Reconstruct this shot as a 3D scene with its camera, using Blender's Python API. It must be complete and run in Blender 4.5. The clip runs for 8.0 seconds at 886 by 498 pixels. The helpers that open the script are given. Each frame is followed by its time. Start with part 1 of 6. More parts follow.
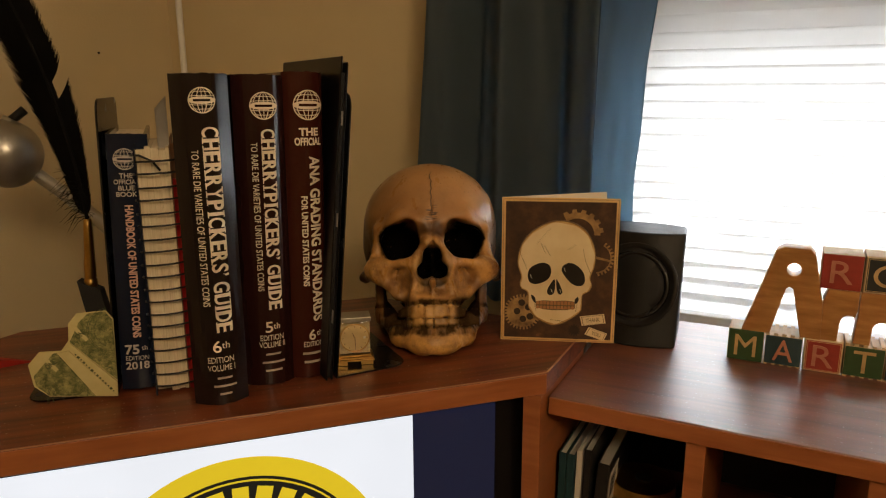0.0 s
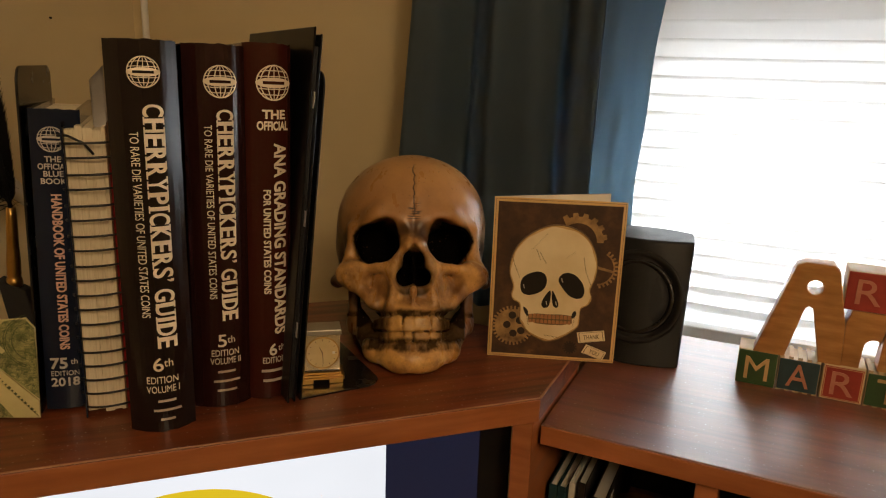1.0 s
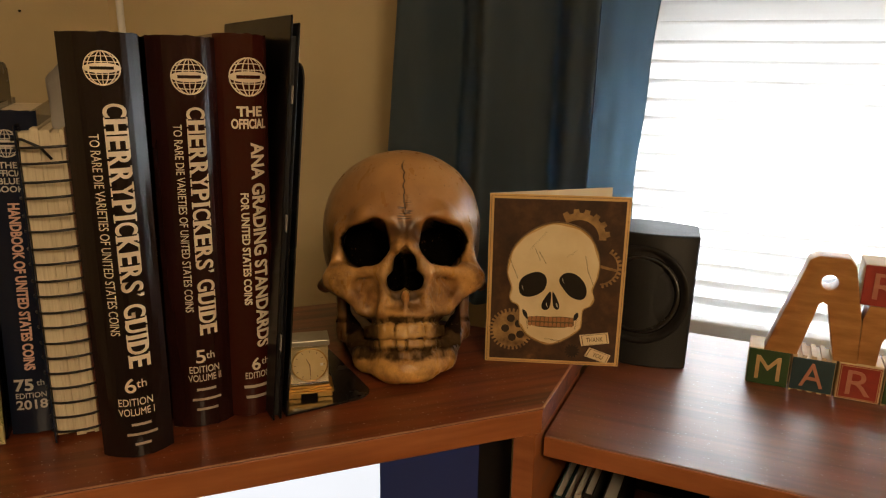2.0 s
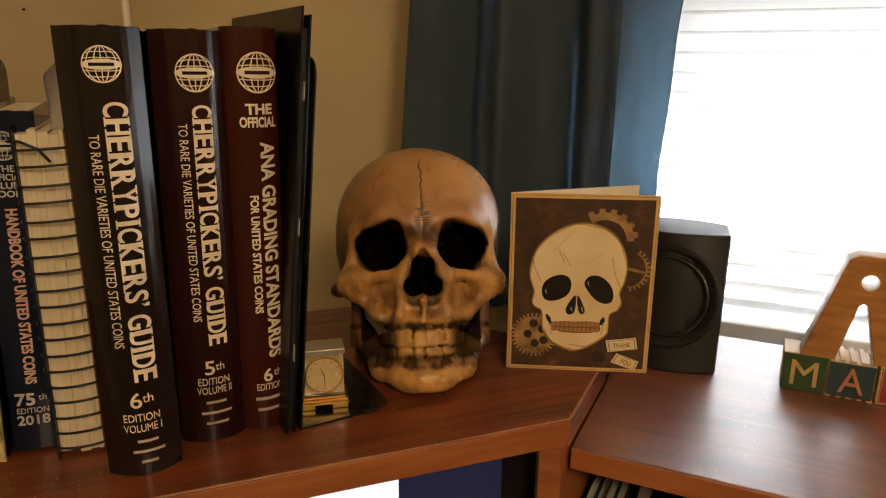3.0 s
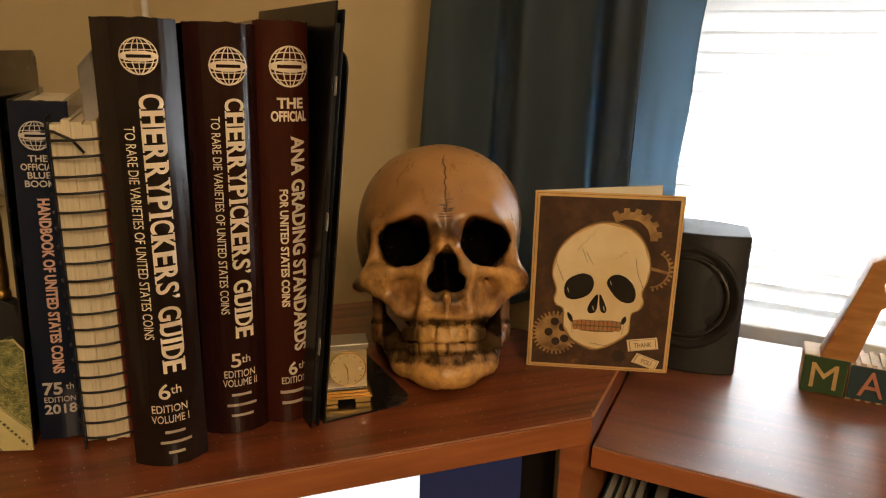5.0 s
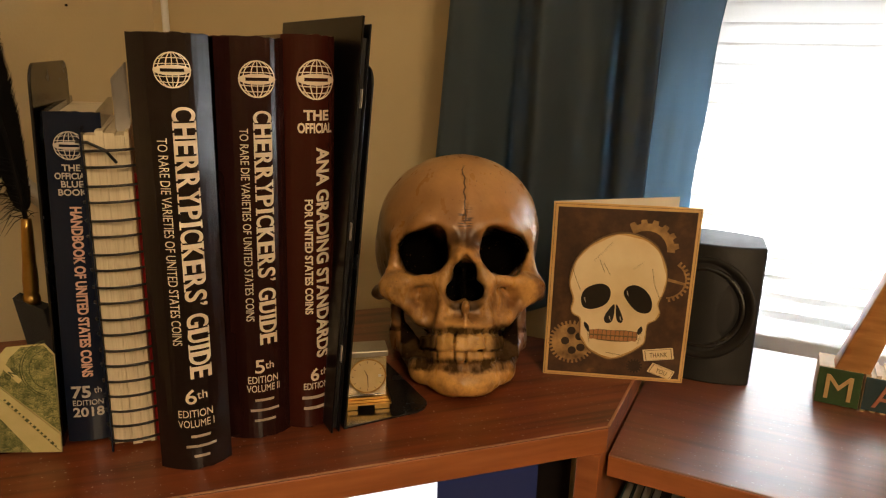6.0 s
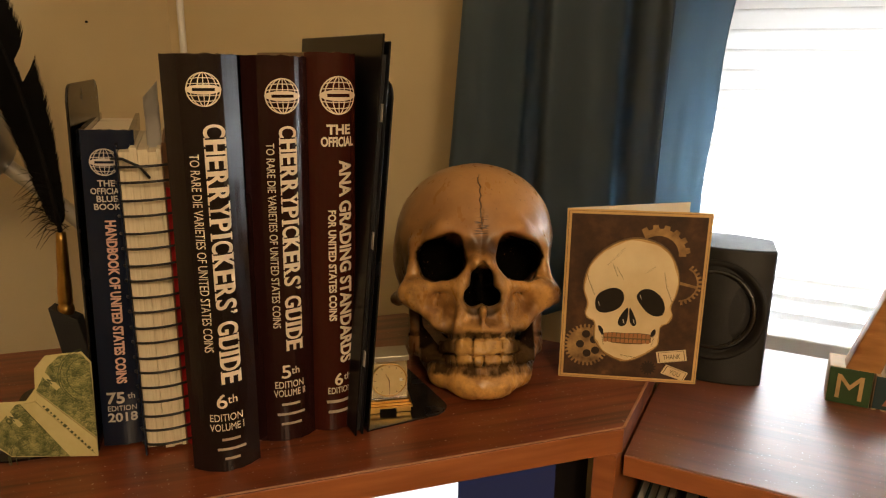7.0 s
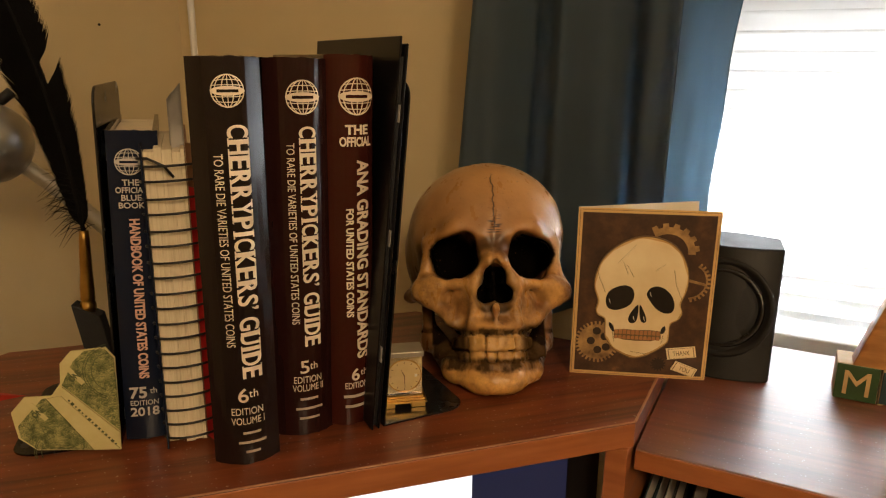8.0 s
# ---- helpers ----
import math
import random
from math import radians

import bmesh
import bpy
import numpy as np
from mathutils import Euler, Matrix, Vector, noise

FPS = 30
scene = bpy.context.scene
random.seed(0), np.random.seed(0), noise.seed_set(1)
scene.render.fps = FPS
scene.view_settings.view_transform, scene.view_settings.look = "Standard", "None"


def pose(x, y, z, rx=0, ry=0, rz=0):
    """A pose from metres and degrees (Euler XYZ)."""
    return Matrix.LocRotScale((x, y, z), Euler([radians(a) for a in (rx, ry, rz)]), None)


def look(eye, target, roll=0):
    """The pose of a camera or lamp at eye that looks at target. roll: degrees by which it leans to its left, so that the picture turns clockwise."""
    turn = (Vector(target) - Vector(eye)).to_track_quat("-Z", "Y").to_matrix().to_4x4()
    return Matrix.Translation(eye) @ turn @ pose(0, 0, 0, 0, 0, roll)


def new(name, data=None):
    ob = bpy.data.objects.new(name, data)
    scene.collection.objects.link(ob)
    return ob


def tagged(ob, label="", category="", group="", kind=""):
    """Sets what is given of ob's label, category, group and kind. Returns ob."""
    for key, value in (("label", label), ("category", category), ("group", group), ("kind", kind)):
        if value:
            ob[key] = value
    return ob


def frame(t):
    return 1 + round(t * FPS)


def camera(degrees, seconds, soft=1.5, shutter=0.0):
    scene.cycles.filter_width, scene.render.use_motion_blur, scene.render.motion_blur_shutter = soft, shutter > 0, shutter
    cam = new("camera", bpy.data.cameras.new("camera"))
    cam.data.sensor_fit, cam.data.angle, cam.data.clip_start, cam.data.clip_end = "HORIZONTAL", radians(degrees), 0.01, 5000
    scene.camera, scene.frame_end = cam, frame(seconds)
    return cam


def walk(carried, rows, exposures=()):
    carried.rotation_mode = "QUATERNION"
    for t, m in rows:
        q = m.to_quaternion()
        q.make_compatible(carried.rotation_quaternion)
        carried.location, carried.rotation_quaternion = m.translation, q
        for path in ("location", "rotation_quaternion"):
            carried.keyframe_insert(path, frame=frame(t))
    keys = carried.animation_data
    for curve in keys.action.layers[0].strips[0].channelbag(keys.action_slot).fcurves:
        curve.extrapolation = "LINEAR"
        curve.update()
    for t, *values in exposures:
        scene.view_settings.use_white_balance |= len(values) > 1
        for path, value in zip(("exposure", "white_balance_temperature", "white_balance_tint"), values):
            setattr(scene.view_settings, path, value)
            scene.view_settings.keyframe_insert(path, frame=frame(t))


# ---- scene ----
cam = camera(64.3, 8.0, soft=1.15)
PATH = [
    (0.0, (0.0106, 0.1575, 1.4395), (-0.9831, 2.1328, 0.9253), -0.3),
    (0.5, (-0.0076, 0.2041, 1.4372), (-0.9312, 2.2032, 0.8833), 0.9),
    (1.0, (-0.0291, 0.2244, 1.4361), (-0.9501, 2.2233, 0.8811), 1.9),
    (1.5, (-0.0365, 0.2409, 1.4383), (-0.9277, 2.2482, 0.8652), 1.1),
    (3.0, (-0.0613, 0.2771, 1.4349), (-0.9835, 2.2619, 0.8334), 0.2),
    (3.5, (-0.0647, 0.2793, 1.4361), (-0.9937, 2.2598, 0.8311), 0.0),
    (4.0, (-0.0703, 0.2806, 1.4338), (-0.9927, 2.2603, 0.813), 0.4),
    (4.5, (-0.072, 0.2761, 1.4338), (-0.9913, 2.2572, 0.8152), 0.8),
    (6.0, (-0.0792, 0.2617, 1.4418), (-1.0347, 2.2291, 0.8345), 1.5),
    (6.5, (-0.078, 0.256, 1.4429), (-1.0504, 2.2197, 0.8493), 0.8),
    (7.0, (-0.0784, 0.2459, 1.4474), (-1.0618, 2.2034, 0.855), 0.6),
    (7.5, (-0.0792, 0.2393, 1.4474), (-1.0666, 2.1975, 0.8618), 0.4),
    (8.0, (-0.0815, 0.2333, 1.4474), (-1.0726, 2.1887, 0.8595), 0.5),
]
walk(cam, [(t, look(eye, target, roll)) for t, eye, target, roll in PATH],
     exposures=[(0.0, -0.22), (1.5, -0.18), (3.0, 0.10), (8.0, 0.30)])

# ---- world, sun and lamps ----
world = bpy.data.worlds.new("World")
scene.world = world
world.use_nodes = True
wn = world.node_tree.nodes
sky = wn.new("ShaderNodeTexSky")
sky.sky_type = "NISHITA"
sky.sun_disc = False
sky.sun_elevation, sky.sun_rotation = radians(35), radians(20)
world.node_tree.links.new(sky.outputs[0], wn["Background"].inputs[0])
wn["Background"].inputs[1].default_value = 0.05

WALL_Y, WALL_X = 1.06, -0.957          # inner faces of the window wall and of the wall beside it
WIN_L, WIN_R, WIN_B, WIN_T = -0.215, 0.95, 1.128, 2.15
TOP = 1.2                              # top of the corner shelf
RTOP = 1.1765                          # top of the window unit
DESK = 0.74


def area_lamp(name, m, size_x, size_y, power, colour):
    data = bpy.data.lights.new(name, "AREA")
    data.shape, data.size, data.size_y, data.energy, data.color = "RECTANGLE", size_x, size_y, power, colour
    data.spread = radians(120)
    ob = new(name, data)
    ob.matrix_world = m
    return ob


# daylight lamp behind the closed blind, kept low so the blind dims upwards
area_lamp("window_daylight", look(((WIN_L + WIN_R) / 2, WALL_Y + 0.15, WIN_B + 0.14), ((WIN_L + WIN_R) / 2, 0, WIN_B + 0.14)),
          WIN_R - WIN_L, 0.26, 23, (0.91, 0.96, 1.0))
# warm room light from behind the camera; its lamp is unseen and added
bulb = bpy.data.lights.new("warm_stand_in_bulb", "POINT")
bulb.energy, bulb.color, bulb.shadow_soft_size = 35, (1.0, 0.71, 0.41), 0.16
bulb_ob = new("warm_stand_in_bulb", bulb)
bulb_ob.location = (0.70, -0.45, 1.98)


# ---- materials ----
def material(name, rough=0.5, metal=0.0, spec=0.5, coat=0.0):
    m = bpy.data.materials.new(name)
    m.use_nodes = True
    b = m.node_tree.nodes["Principled BSDF"]
    b.inputs["Roughness"].default_value = rough
    b.inputs["Metallic"].default_value = metal
    b.inputs["Specular IOR Level"].default_value = spec
    b.inputs["Coat Weight"].default_value = coat
    return m, m.node_tree.nodes, m.node_tree.links, b


def noise_node(n, l, scale, detail=4.0, rough=0.55, stretch=(1, 1, 1), coords="Object"):
    tc = n.new("ShaderNodeTexCoord")
    mp = n.new("ShaderNodeMapping")
    mp.inputs["Scale"].default_value = stretch
    tx = n.new("ShaderNodeTexNoise")
    tx.inputs["Scale"].default_value, tx.inputs["Detail"].default_value, tx.inputs["Roughness"].default_value = scale, detail, rough
    l.new(tc.outputs[coords], mp.inputs[0])
    l.new(mp.outputs[0], tx.inputs["Vector"])
    return tx


def ramp(n, l, source, stops):
    r = n.new("ShaderNodeValToRGB")
    while len(r.color_ramp.elements) < len(stops):
        r.color_ramp.elements.new(0.5)
    for e, (p, c) in zip(r.color_ramp.elements, stops):
        e.position, e.color = p, (*c, 1.0)
    l.new(source, r.inputs[0])
    return r


def mix_colour(n, l, fac, a, b, mode="MIX"):
    x = n.new("ShaderNodeMix")
    x.data_type, x.blend_type = "RGBA", mode
    for socket, v in ((x.inputs[0], fac), (x.inputs[6], a), (x.inputs[7], b)):
        if isinstance(v, (int, float)):
            socket.default_value = v
        elif isinstance(v, tuple):
            socket.default_value = (*v, 1.0)
        else:
            l.new(v, socket)
    return x.outputs[2]


def bump(n, l, b, height, strength=0.3, distance=0.001):
    x = n.new("ShaderNodeBump")
    x.inputs["Strength"].default_value, x.inputs["Distance"].default_value = strength, distance
    l.new(height, x.inputs["Height"])
    l.new(x.outputs[0], b.inputs["Normal"])


def speckled(name, dark, light, scale, rough=0.5, metal=0.0, stretch=(1, 1, 1), relief=0.15, spec=0.5, coat=0.0, fine=900.0):
    """Two scales of variation: broad colour drift, and fine relief and gloss."""
    m, n, l, b = material(name, rough, metal, spec, coat)
    broad = noise_node(n, l, scale, stretch=stretch)
    c = ramp(n, l, broad.outputs[0], [(0.3, dark), (0.7, light)])
    l.new(c.outputs[0], b.inputs["Base Color"])
    small = noise_node(n, l, fine, 2.0)
    r = n.new("ShaderNodeMapRange")
    r.inputs[3].default_value, r.inputs[4].default_value = max(rough - 0.08, 0.02), min(rough + 0.1, 1.0)
    l.new(broad.outputs[0], r.inputs[0])
    l.new(r.outputs[0], b.inputs["Roughness"])
    bump(n, l, b, small.outputs[0], relief, 0.0004)
    return m


def wood_material(name, dark, light, along, rough=0.32, spec=0.5, coat=1.0, coat_ior=1.75, coat_rough=0.2):
    """Printed wood: long grain streaks, cathedral waves and dust."""
    m, n, l, b = material(name, rough, 0.0, spec, coat)
    b.inputs["Coat Roughness"].default_value, b.inputs["Coat IOR"].default_value = coat_rough, coat_ior
    tc = n.new("ShaderNodeTexCoord")
    mp = n.new("ShaderNodeMapping")
    mp.inputs["Rotation"].default_value = (0, 0, -radians(along))
    l.new(tc.outputs["Object"], mp.inputs[0])
    sq = n.new("ShaderNodeMapping")
    sq.inputs["Scale"].default_value = (3.0, 55.0, 55.0)
    l.new(mp.outputs[0], sq.inputs[0])
    grain = n.new("ShaderNodeTexNoise")
    grain.inputs["Scale"].default_value, grain.inputs["Detail"].default_value = 3.0, 6.0
    l.new(sq.outputs[0], grain.inputs["Vector"])
    sw = n.new("ShaderNodeMapping")
    sw.inputs["Scale"].default_value = (1.3, 6.0, 6.0)
    l.new(mp.outputs[0], sw.inputs[0])
    wave = n.new("ShaderNodeTexWave")
    wave.wave_type, wave.bands_direction = "BANDS", "Y"
    wave.inputs["Scale"].default_value, wave.inputs["Distortion"].default_value = 1.6, 7.0
    wave.inputs["Detail"].default_value, wave.inputs["Detail Scale"].default_value = 2.0, 1.2
    l.new(sw.outputs[0], wave.inputs["Vector"])
    mixed = n.new("ShaderNodeMath")
    mixed.operation = "MULTIPLY_ADD"
    mixed.inputs[1].default_value = 0.16
    l.new(wave.outputs["Fac"], mixed.inputs[0])
    half = n.new("ShaderNodeMath")
    half.operation = "MULTIPLY"
    half.inputs[1].default_value = 0.86
    l.new(grain.outputs[0], half.inputs[0])
    l.new(half.outputs[0], mixed.inputs[2])
    c = ramp(n, l, mixed.outputs[0], [(0.32, tuple(a * 0.8 for a in dark)), (0.50, tuple((a + z) / 2 for a, z in zip(dark, light))), (0.70, light)])
    dust = noise_node(n, l, 420.0, 1.0)
    dm = ramp(n, l, dust.outputs[0], [(0.69, (0, 0, 0)), (0.76, (1, 1, 1))])
    l.new(mix_colour(n, l, dm.outputs[0], c.outputs[0], (0.36, 0.27, 0.22)), b.inputs["Base Color"])
    smear = noise_node(n, l, 9.0, 5.0)
    r = n.new("ShaderNodeMapRange")
    r.inputs[3].default_value, r.inputs[4].default_value = rough - 0.09, rough + 0.16
    l.new(smear.outputs[0], r.inputs[0])
    l.new(r.outputs[0], b.inputs["Roughness"])
    bump(n, l, b, grain.outputs[0], 0.12, 0.0005)
    return m


M_CHERRY = wood_material("cherry_laminate_top", (0.100, 0.019, 0.007), (0.21, 0.052, 0.017), 45, 0.36, 0.5, 0.25)
M_CHERRY_X = wood_material("cherry_laminate_along", (0.115, 0.023, 0.009), (0.24, 0.063, 0.022), 0, rough=0.42, coat_ior=2.3, coat_rough=0.36)
M_EDGE = speckled("cherry_edge_band", (0.29, 0.090, 0.028), (0.41, 0.140, 0.046), 14, 0.4, stretch=(1, 1, 9), relief=0.1)
M_EDGE_WORN = speckled("worn_board_edge", (0.30, 0.13, 0.065), (0.42, 0.22, 0.12), 40, 0.5)
M_WALL = speckled("beige_wall_paint", (0.56, 0.465, 0.285), (0.62, 0.515, 0.325), 3.0, 0.8, relief=0.5, spec=0.2, fine=260)
M_CEIL = speckled("ceiling_paint", (0.72, 0.70, 0.66), (0.78, 0.76, 0.72), 4.0, 0.9, relief=0.4)
M_CARPET = speckled("carpet", (0.20, 0.16, 0.12), (0.28, 0.23, 0.18), 60, 0.95, relief=1.0)
M_TRIM = speckled("white_trim_paint", (0.68, 0.68, 0.67), (0.76, 0.76, 0.75), 12, 0.35)
M_BLACK_PLASTIC = speckled("black_plastic", (0.007, 0.0065, 0.0065), (0.011, 0.0105, 0.0105), 40, 0.42, relief=0.35, spec=0.28)
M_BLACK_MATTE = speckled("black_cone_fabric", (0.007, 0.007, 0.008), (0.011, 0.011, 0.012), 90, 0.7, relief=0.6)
M_BLACK_GLOSS = speckled("black_gloss_board", (0.004, 0.004, 0.005), (0.008, 0.008, 0.010), 12, 0.30, relief=0.1, spec=0.25)
M_BLACK_METAL = speckled("black_enamelled_steel", (0.006, 0.006, 0.007), (0.012, 0.012, 0.013), 30, 0.25, relief=0.1)
M_CREAM_INK = speckled("cream_foil_print", (0.70, 0.60, 0.46), (0.80, 0.70, 0.55), 80, 0.5)
M_SALMON_INK = speckled("salmon_print", (0.58, 0.36, 0.30), (0.68, 0.44, 0.37), 80, 0.5)
M_SILVER_INK = speckled("silver_print", (0.45, 0.42, 0.40), (0.58, 0.55, 0.52), 80, 0.45)
M_BAR_INK = speckled("faded_print", (0.42, 0.35, 0.28), (0.52, 0.44, 0.35), 80, 0.5)


def jacket(name, dark, light):
    """Glossy dust jacket with rubbed marks and fingerprints."""
    m, n, l, b = material(name, 0.12, 0.0, 0.36)
    drift = noise_node(n, l, 6.0, 4.0, stretch=(1, 1, 0.35))
    c = ramp(n, l, drift.outputs[0], [(0.3, dark), (0.7, light)])
    l.new(c.outputs[0], b.inputs["Base Color"])
    rub = noise_node(n, l, 34.0, 5.0, stretch=(1, 1, 0.25))
    r = n.new("ShaderNodeMapRange")
    r.inputs[3].default_value, r.inputs[4].default_value = 0.07, 0.22
    l.new(rub.outputs[0], r.inputs[0])
    l.new(r.outputs[0], b.inputs["Roughness"])
    crease = noise_node(n, l, 60.0, 3.0, stretch=(1, 1, 0.1))
    bump(n, l, b, crease.outputs[0], 0.25, 0.0006)
    return m


M_JACKET_A = jacket("dark_brown_black_jacket", (0.010, 0.006, 0.006), (0.017, 0.010, 0.009))
M_JACKET_B = jacket("dark_maroon_jacket", (0.016, 0.005, 0.005), (0.026, 0.008, 0.007))
M_JACKET_C = jacket("maroon_jacket", (0.034, 0.007, 0.005), (0.052, 0.011, 0.007))
M_NAVY = jacket("navy_cloth_cover", (0.006, 0.010, 0.024), (0.010, 0.016, 0.036))


def page_material():
    m, n, l, b = material("aged_page_edges", 0.85)
    fine = noise_node(n, l, 40.0, 3.0, stretch=(22, 22, 0.4))
    c = ramp(n, l, fine.outputs[0], [(0.20, (0.52, 0.42, 0.28)), (0.42, (0.70, 0.60, 0.42)), (0.75, (0.80, 0.71, 0.53))])
    blot = noise_node(n, l, 30.0, 3.0)
    bm_ = ramp(n, l, blot.outputs[0], [(0.62, (0, 0, 0)), (0.75, (0.5, 0.5, 0.5))])
    l.new(mix_colour(n, l, bm_.outputs[0], c.outputs[0], (0.30, 0.21, 0.13)), b.inputs["Base Color"])
    bump(n, l, b, fine.outputs[0], 0.5, 0.0006)
    return m


M_PAGES = page_material()


# ---- builders ----
def mesh_of(bm, name, mat, smooth=False):
    me = bpy.data.meshes.new(name)
    bm.to_mesh(me)
    bm.free()
    if mat is not None:
        me.materials.append(mat)
    if smooth:
        me.shade_smooth()
    return me


def part(name, bm, mat, parent, label="", smooth=False):
    """One mesh object under a thing or a part, in the parent's coordinates."""
    ob = new(name, mesh_of(bm, name, mat, smooth))
    ob.parent = parent
    if label:
        ob["label"] = label
    return ob


def thing(name, m, label, category, group="", kind=""):
    ob = new(name)
    ob.empty_display_size = 0.02
    ob.matrix_world = m
    return tagged(ob, label, category, group, kind)


def solid(name, bm, mat, label="", category="", kind="", group="", m=None, smooth=False):
    ob = new(name, mesh_of(bm, name, mat, smooth))
    if m is not None:
        ob.matrix_world = m
    return tagged(ob, label, category, group, kind)


def bevelled(bm, width, segments=2, angle=40):
    if width > 0:
        edges = [e for e in bm.edges if len(e.link_faces) == 2 and e.calc_face_angle(0) > radians(angle)]
        bmesh.ops.bevel(bm, geom=edges, offset=width, segments=segments, profile=0.5, affect="EDGES", clamp_overlap=True)
    return bm


def box(x0, x1, y0, y1, z0, z1, bevel=0.0, segments=2, bm=None):
    own = bm is None
    bm = bm or bmesh.new()
    r = bmesh.ops.create_cube(bm, size=1.0)
    for v in r["verts"]:
        v.co = Vector(((x0 + x1) / 2 + v.co.x * (x1 - x0), (y0 + y1) / 2 + v.co.y * (y1 - y0), (z0 + z1) / 2 + v.co.z * (z1 - z0)))
    return bevelled(bm, bevel, segments) if own else bm


def prism(outline, low, high, axis="z", bevel=0.0, segments=2, bm=None, angle=40):
    """A flat outline pushed along an axis. For "y" the outline is (x, z), for "x" it is (y, z)."""
    own = bm is None
    bm = bm or bmesh.new()

    def at(p, h):
        return {"z": (p[0], p[1], h), "y": (p[0], h, p[1]), "x": (h, p[0], p[1])}[axis]
    a = [bm.verts.new(at(p, low)) for p in outline]
    b = [bm.verts.new(at(p, high)) for p in outline]
    bm.faces.new(a)
    bm.faces.new(b)
    for i in range(len(outline)):
        j = (i + 1) % len(outline)
        bm.faces.new((a[i], a[j], b[j], b[i]))
    bmesh.ops.recalc_face_normals(bm, faces=bm.faces)
    return bevelled(bm, bevel, segments, angle) if own else bm


def lathe(profile, steps=32, bm=None):
    """Profile of (radius, z) spun round z."""
    bm = bm or bmesh.new()
    rings = []
    for r, z in profile:
        rings.append([bm.verts.new((max(r, 1e-5) * math.cos(2 * math.pi * i / steps), max(r, 1e-5) * math.sin(2 * math.pi * i / steps), z)) for i in range(steps)])
    for a, b in zip(rings, rings[1:]):
        for i in range(steps):
            j = (i + 1) % steps
            bm.faces.new((a[i], a[j], b[j], b[i]))
    bm.faces.new(rings[0][::-1])
    bm.faces.new(rings[-1])
    bmesh.ops.recalc_face_normals(bm, faces=bm.faces)
    return bm


def tube(points, radius, steps=8, bm=None, closed=False):
    """A round bar along points; radius is one number or one for each point."""
    bm = bm or bmesh.new()
    pts = [Vector(p) for p in points]
    radii = radius if isinstance(radius, (list, tuple)) else [radius] * len(pts)
    rings, side = [], None
    for i, p in enumerate(pts):
        a = pts[i - 1] if i or closed else p
        b = pts[(i + 1) % len(pts)] if i + 1 < len(pts) or closed else p
        t = (b - a).normalized()
        if side is None:
            side = t.orthogonal().normalized()
        side = (side - t * side.dot(t)).normalized()
        up = t.cross(side)
        rings.append([bm.verts.new(p + radii[i] * (side * math.cos(2 * math.pi * k / steps) + up * math.sin(2 * math.pi * k / steps))) for k in range(steps)])
    pairs = list(zip(rings, rings[1:])) + ([(rings[-1], rings[0])] if closed else [])
    for a, b in pairs:
        for k in range(steps):
            j = (k + 1) % steps
            bm.faces.new((a[k], a[j], b[j], b[k]))
    if not closed:
        bm.faces.new(rings[0][::-1])
        bm.faces.new(rings[-1])
    bmesh.ops.recalc_face_normals(bm, faces=bm.faces)
    return bm


def arc(cx, cy, r, a0, a1, n):
    return [(cx + r * math.cos(radians(a0 + (a1 - a0) * i / n)), cy + r * math.sin(radians(a0 + (a1 - a0) * i / n))) for i in range(n + 1)]


def text_bmesh(words, size, width=0.0, bold=0.0, depth=0.0002, align="CENTER", down=False, space=1.0):
    """Lettering in the xy plane, centred on the origin; width squeezes it to that length, down turns it to read downwards."""
    cu = bpy.data.curves.new("lettering", "FONT")
    cu.body, cu.size, cu.align_x, cu.align_y = words, size, "CENTER", "CENTER"
    cu.offset, cu.extrude, cu.resolution_u, cu.space_character = bold, depth, 4, space
    ob = new("lettering", cu)
    bpy.context.view_layer.update()
    me = bpy.data.meshes.new_from_object(ob.evaluated_get(bpy.context.evaluated_depsgraph_get()))
    bm = bmesh.new()
    bm.from_mesh(me)
    bpy.data.objects.remove(ob)
    bpy.data.curves.remove(cu)
    bpy.data.meshes.remove(me)
    xs = [v.co.x for v in bm.verts]
    ys = [v.co.y for v in bm.verts]
    cx, cy = (min(xs) + max(xs)) / 2, (min(ys) + max(ys)) / 2
    kx = width / (max(xs) - min(xs)) if width else 1.0
    ky = size * 0.72 / (max(ys) - min(ys)) if max(ys) > min(ys) else 1.0
    for v in bm.verts:
        x, y = (v.co.x - cx) * kx, (v.co.y - cy) * ky
        v.co.x, v.co.y = (y, -x) if down else (x, y)
    return bm


SLAB_WIDE = {"I": 0.5, "S": 0.8, "'": 0.34, " ": 0.36, "C": 0.9, "E": 0.9, "P": 0.9, "Y": 0.95}
SLAB_FEET = {"H": ((0.13, 1, 1), (0.87, 1, 1)), "E": ((0.15, 1, 1),), "R": ((0.14, 1, 1), (0.86, 0, 1)), "Y": ((0.14, 1, 0), (0.86, 1, 0), (0.5, 0, 1)), "P": ((0.15, 1, 1),),
             "I": ((0.5, 1, 1),), "K": ((0.13, 1, 1), (0.85, 1, 1)), "U": ((0.14, 1, 0), (0.86, 1, 0)), "D": ((0.14, 1, 1),)}


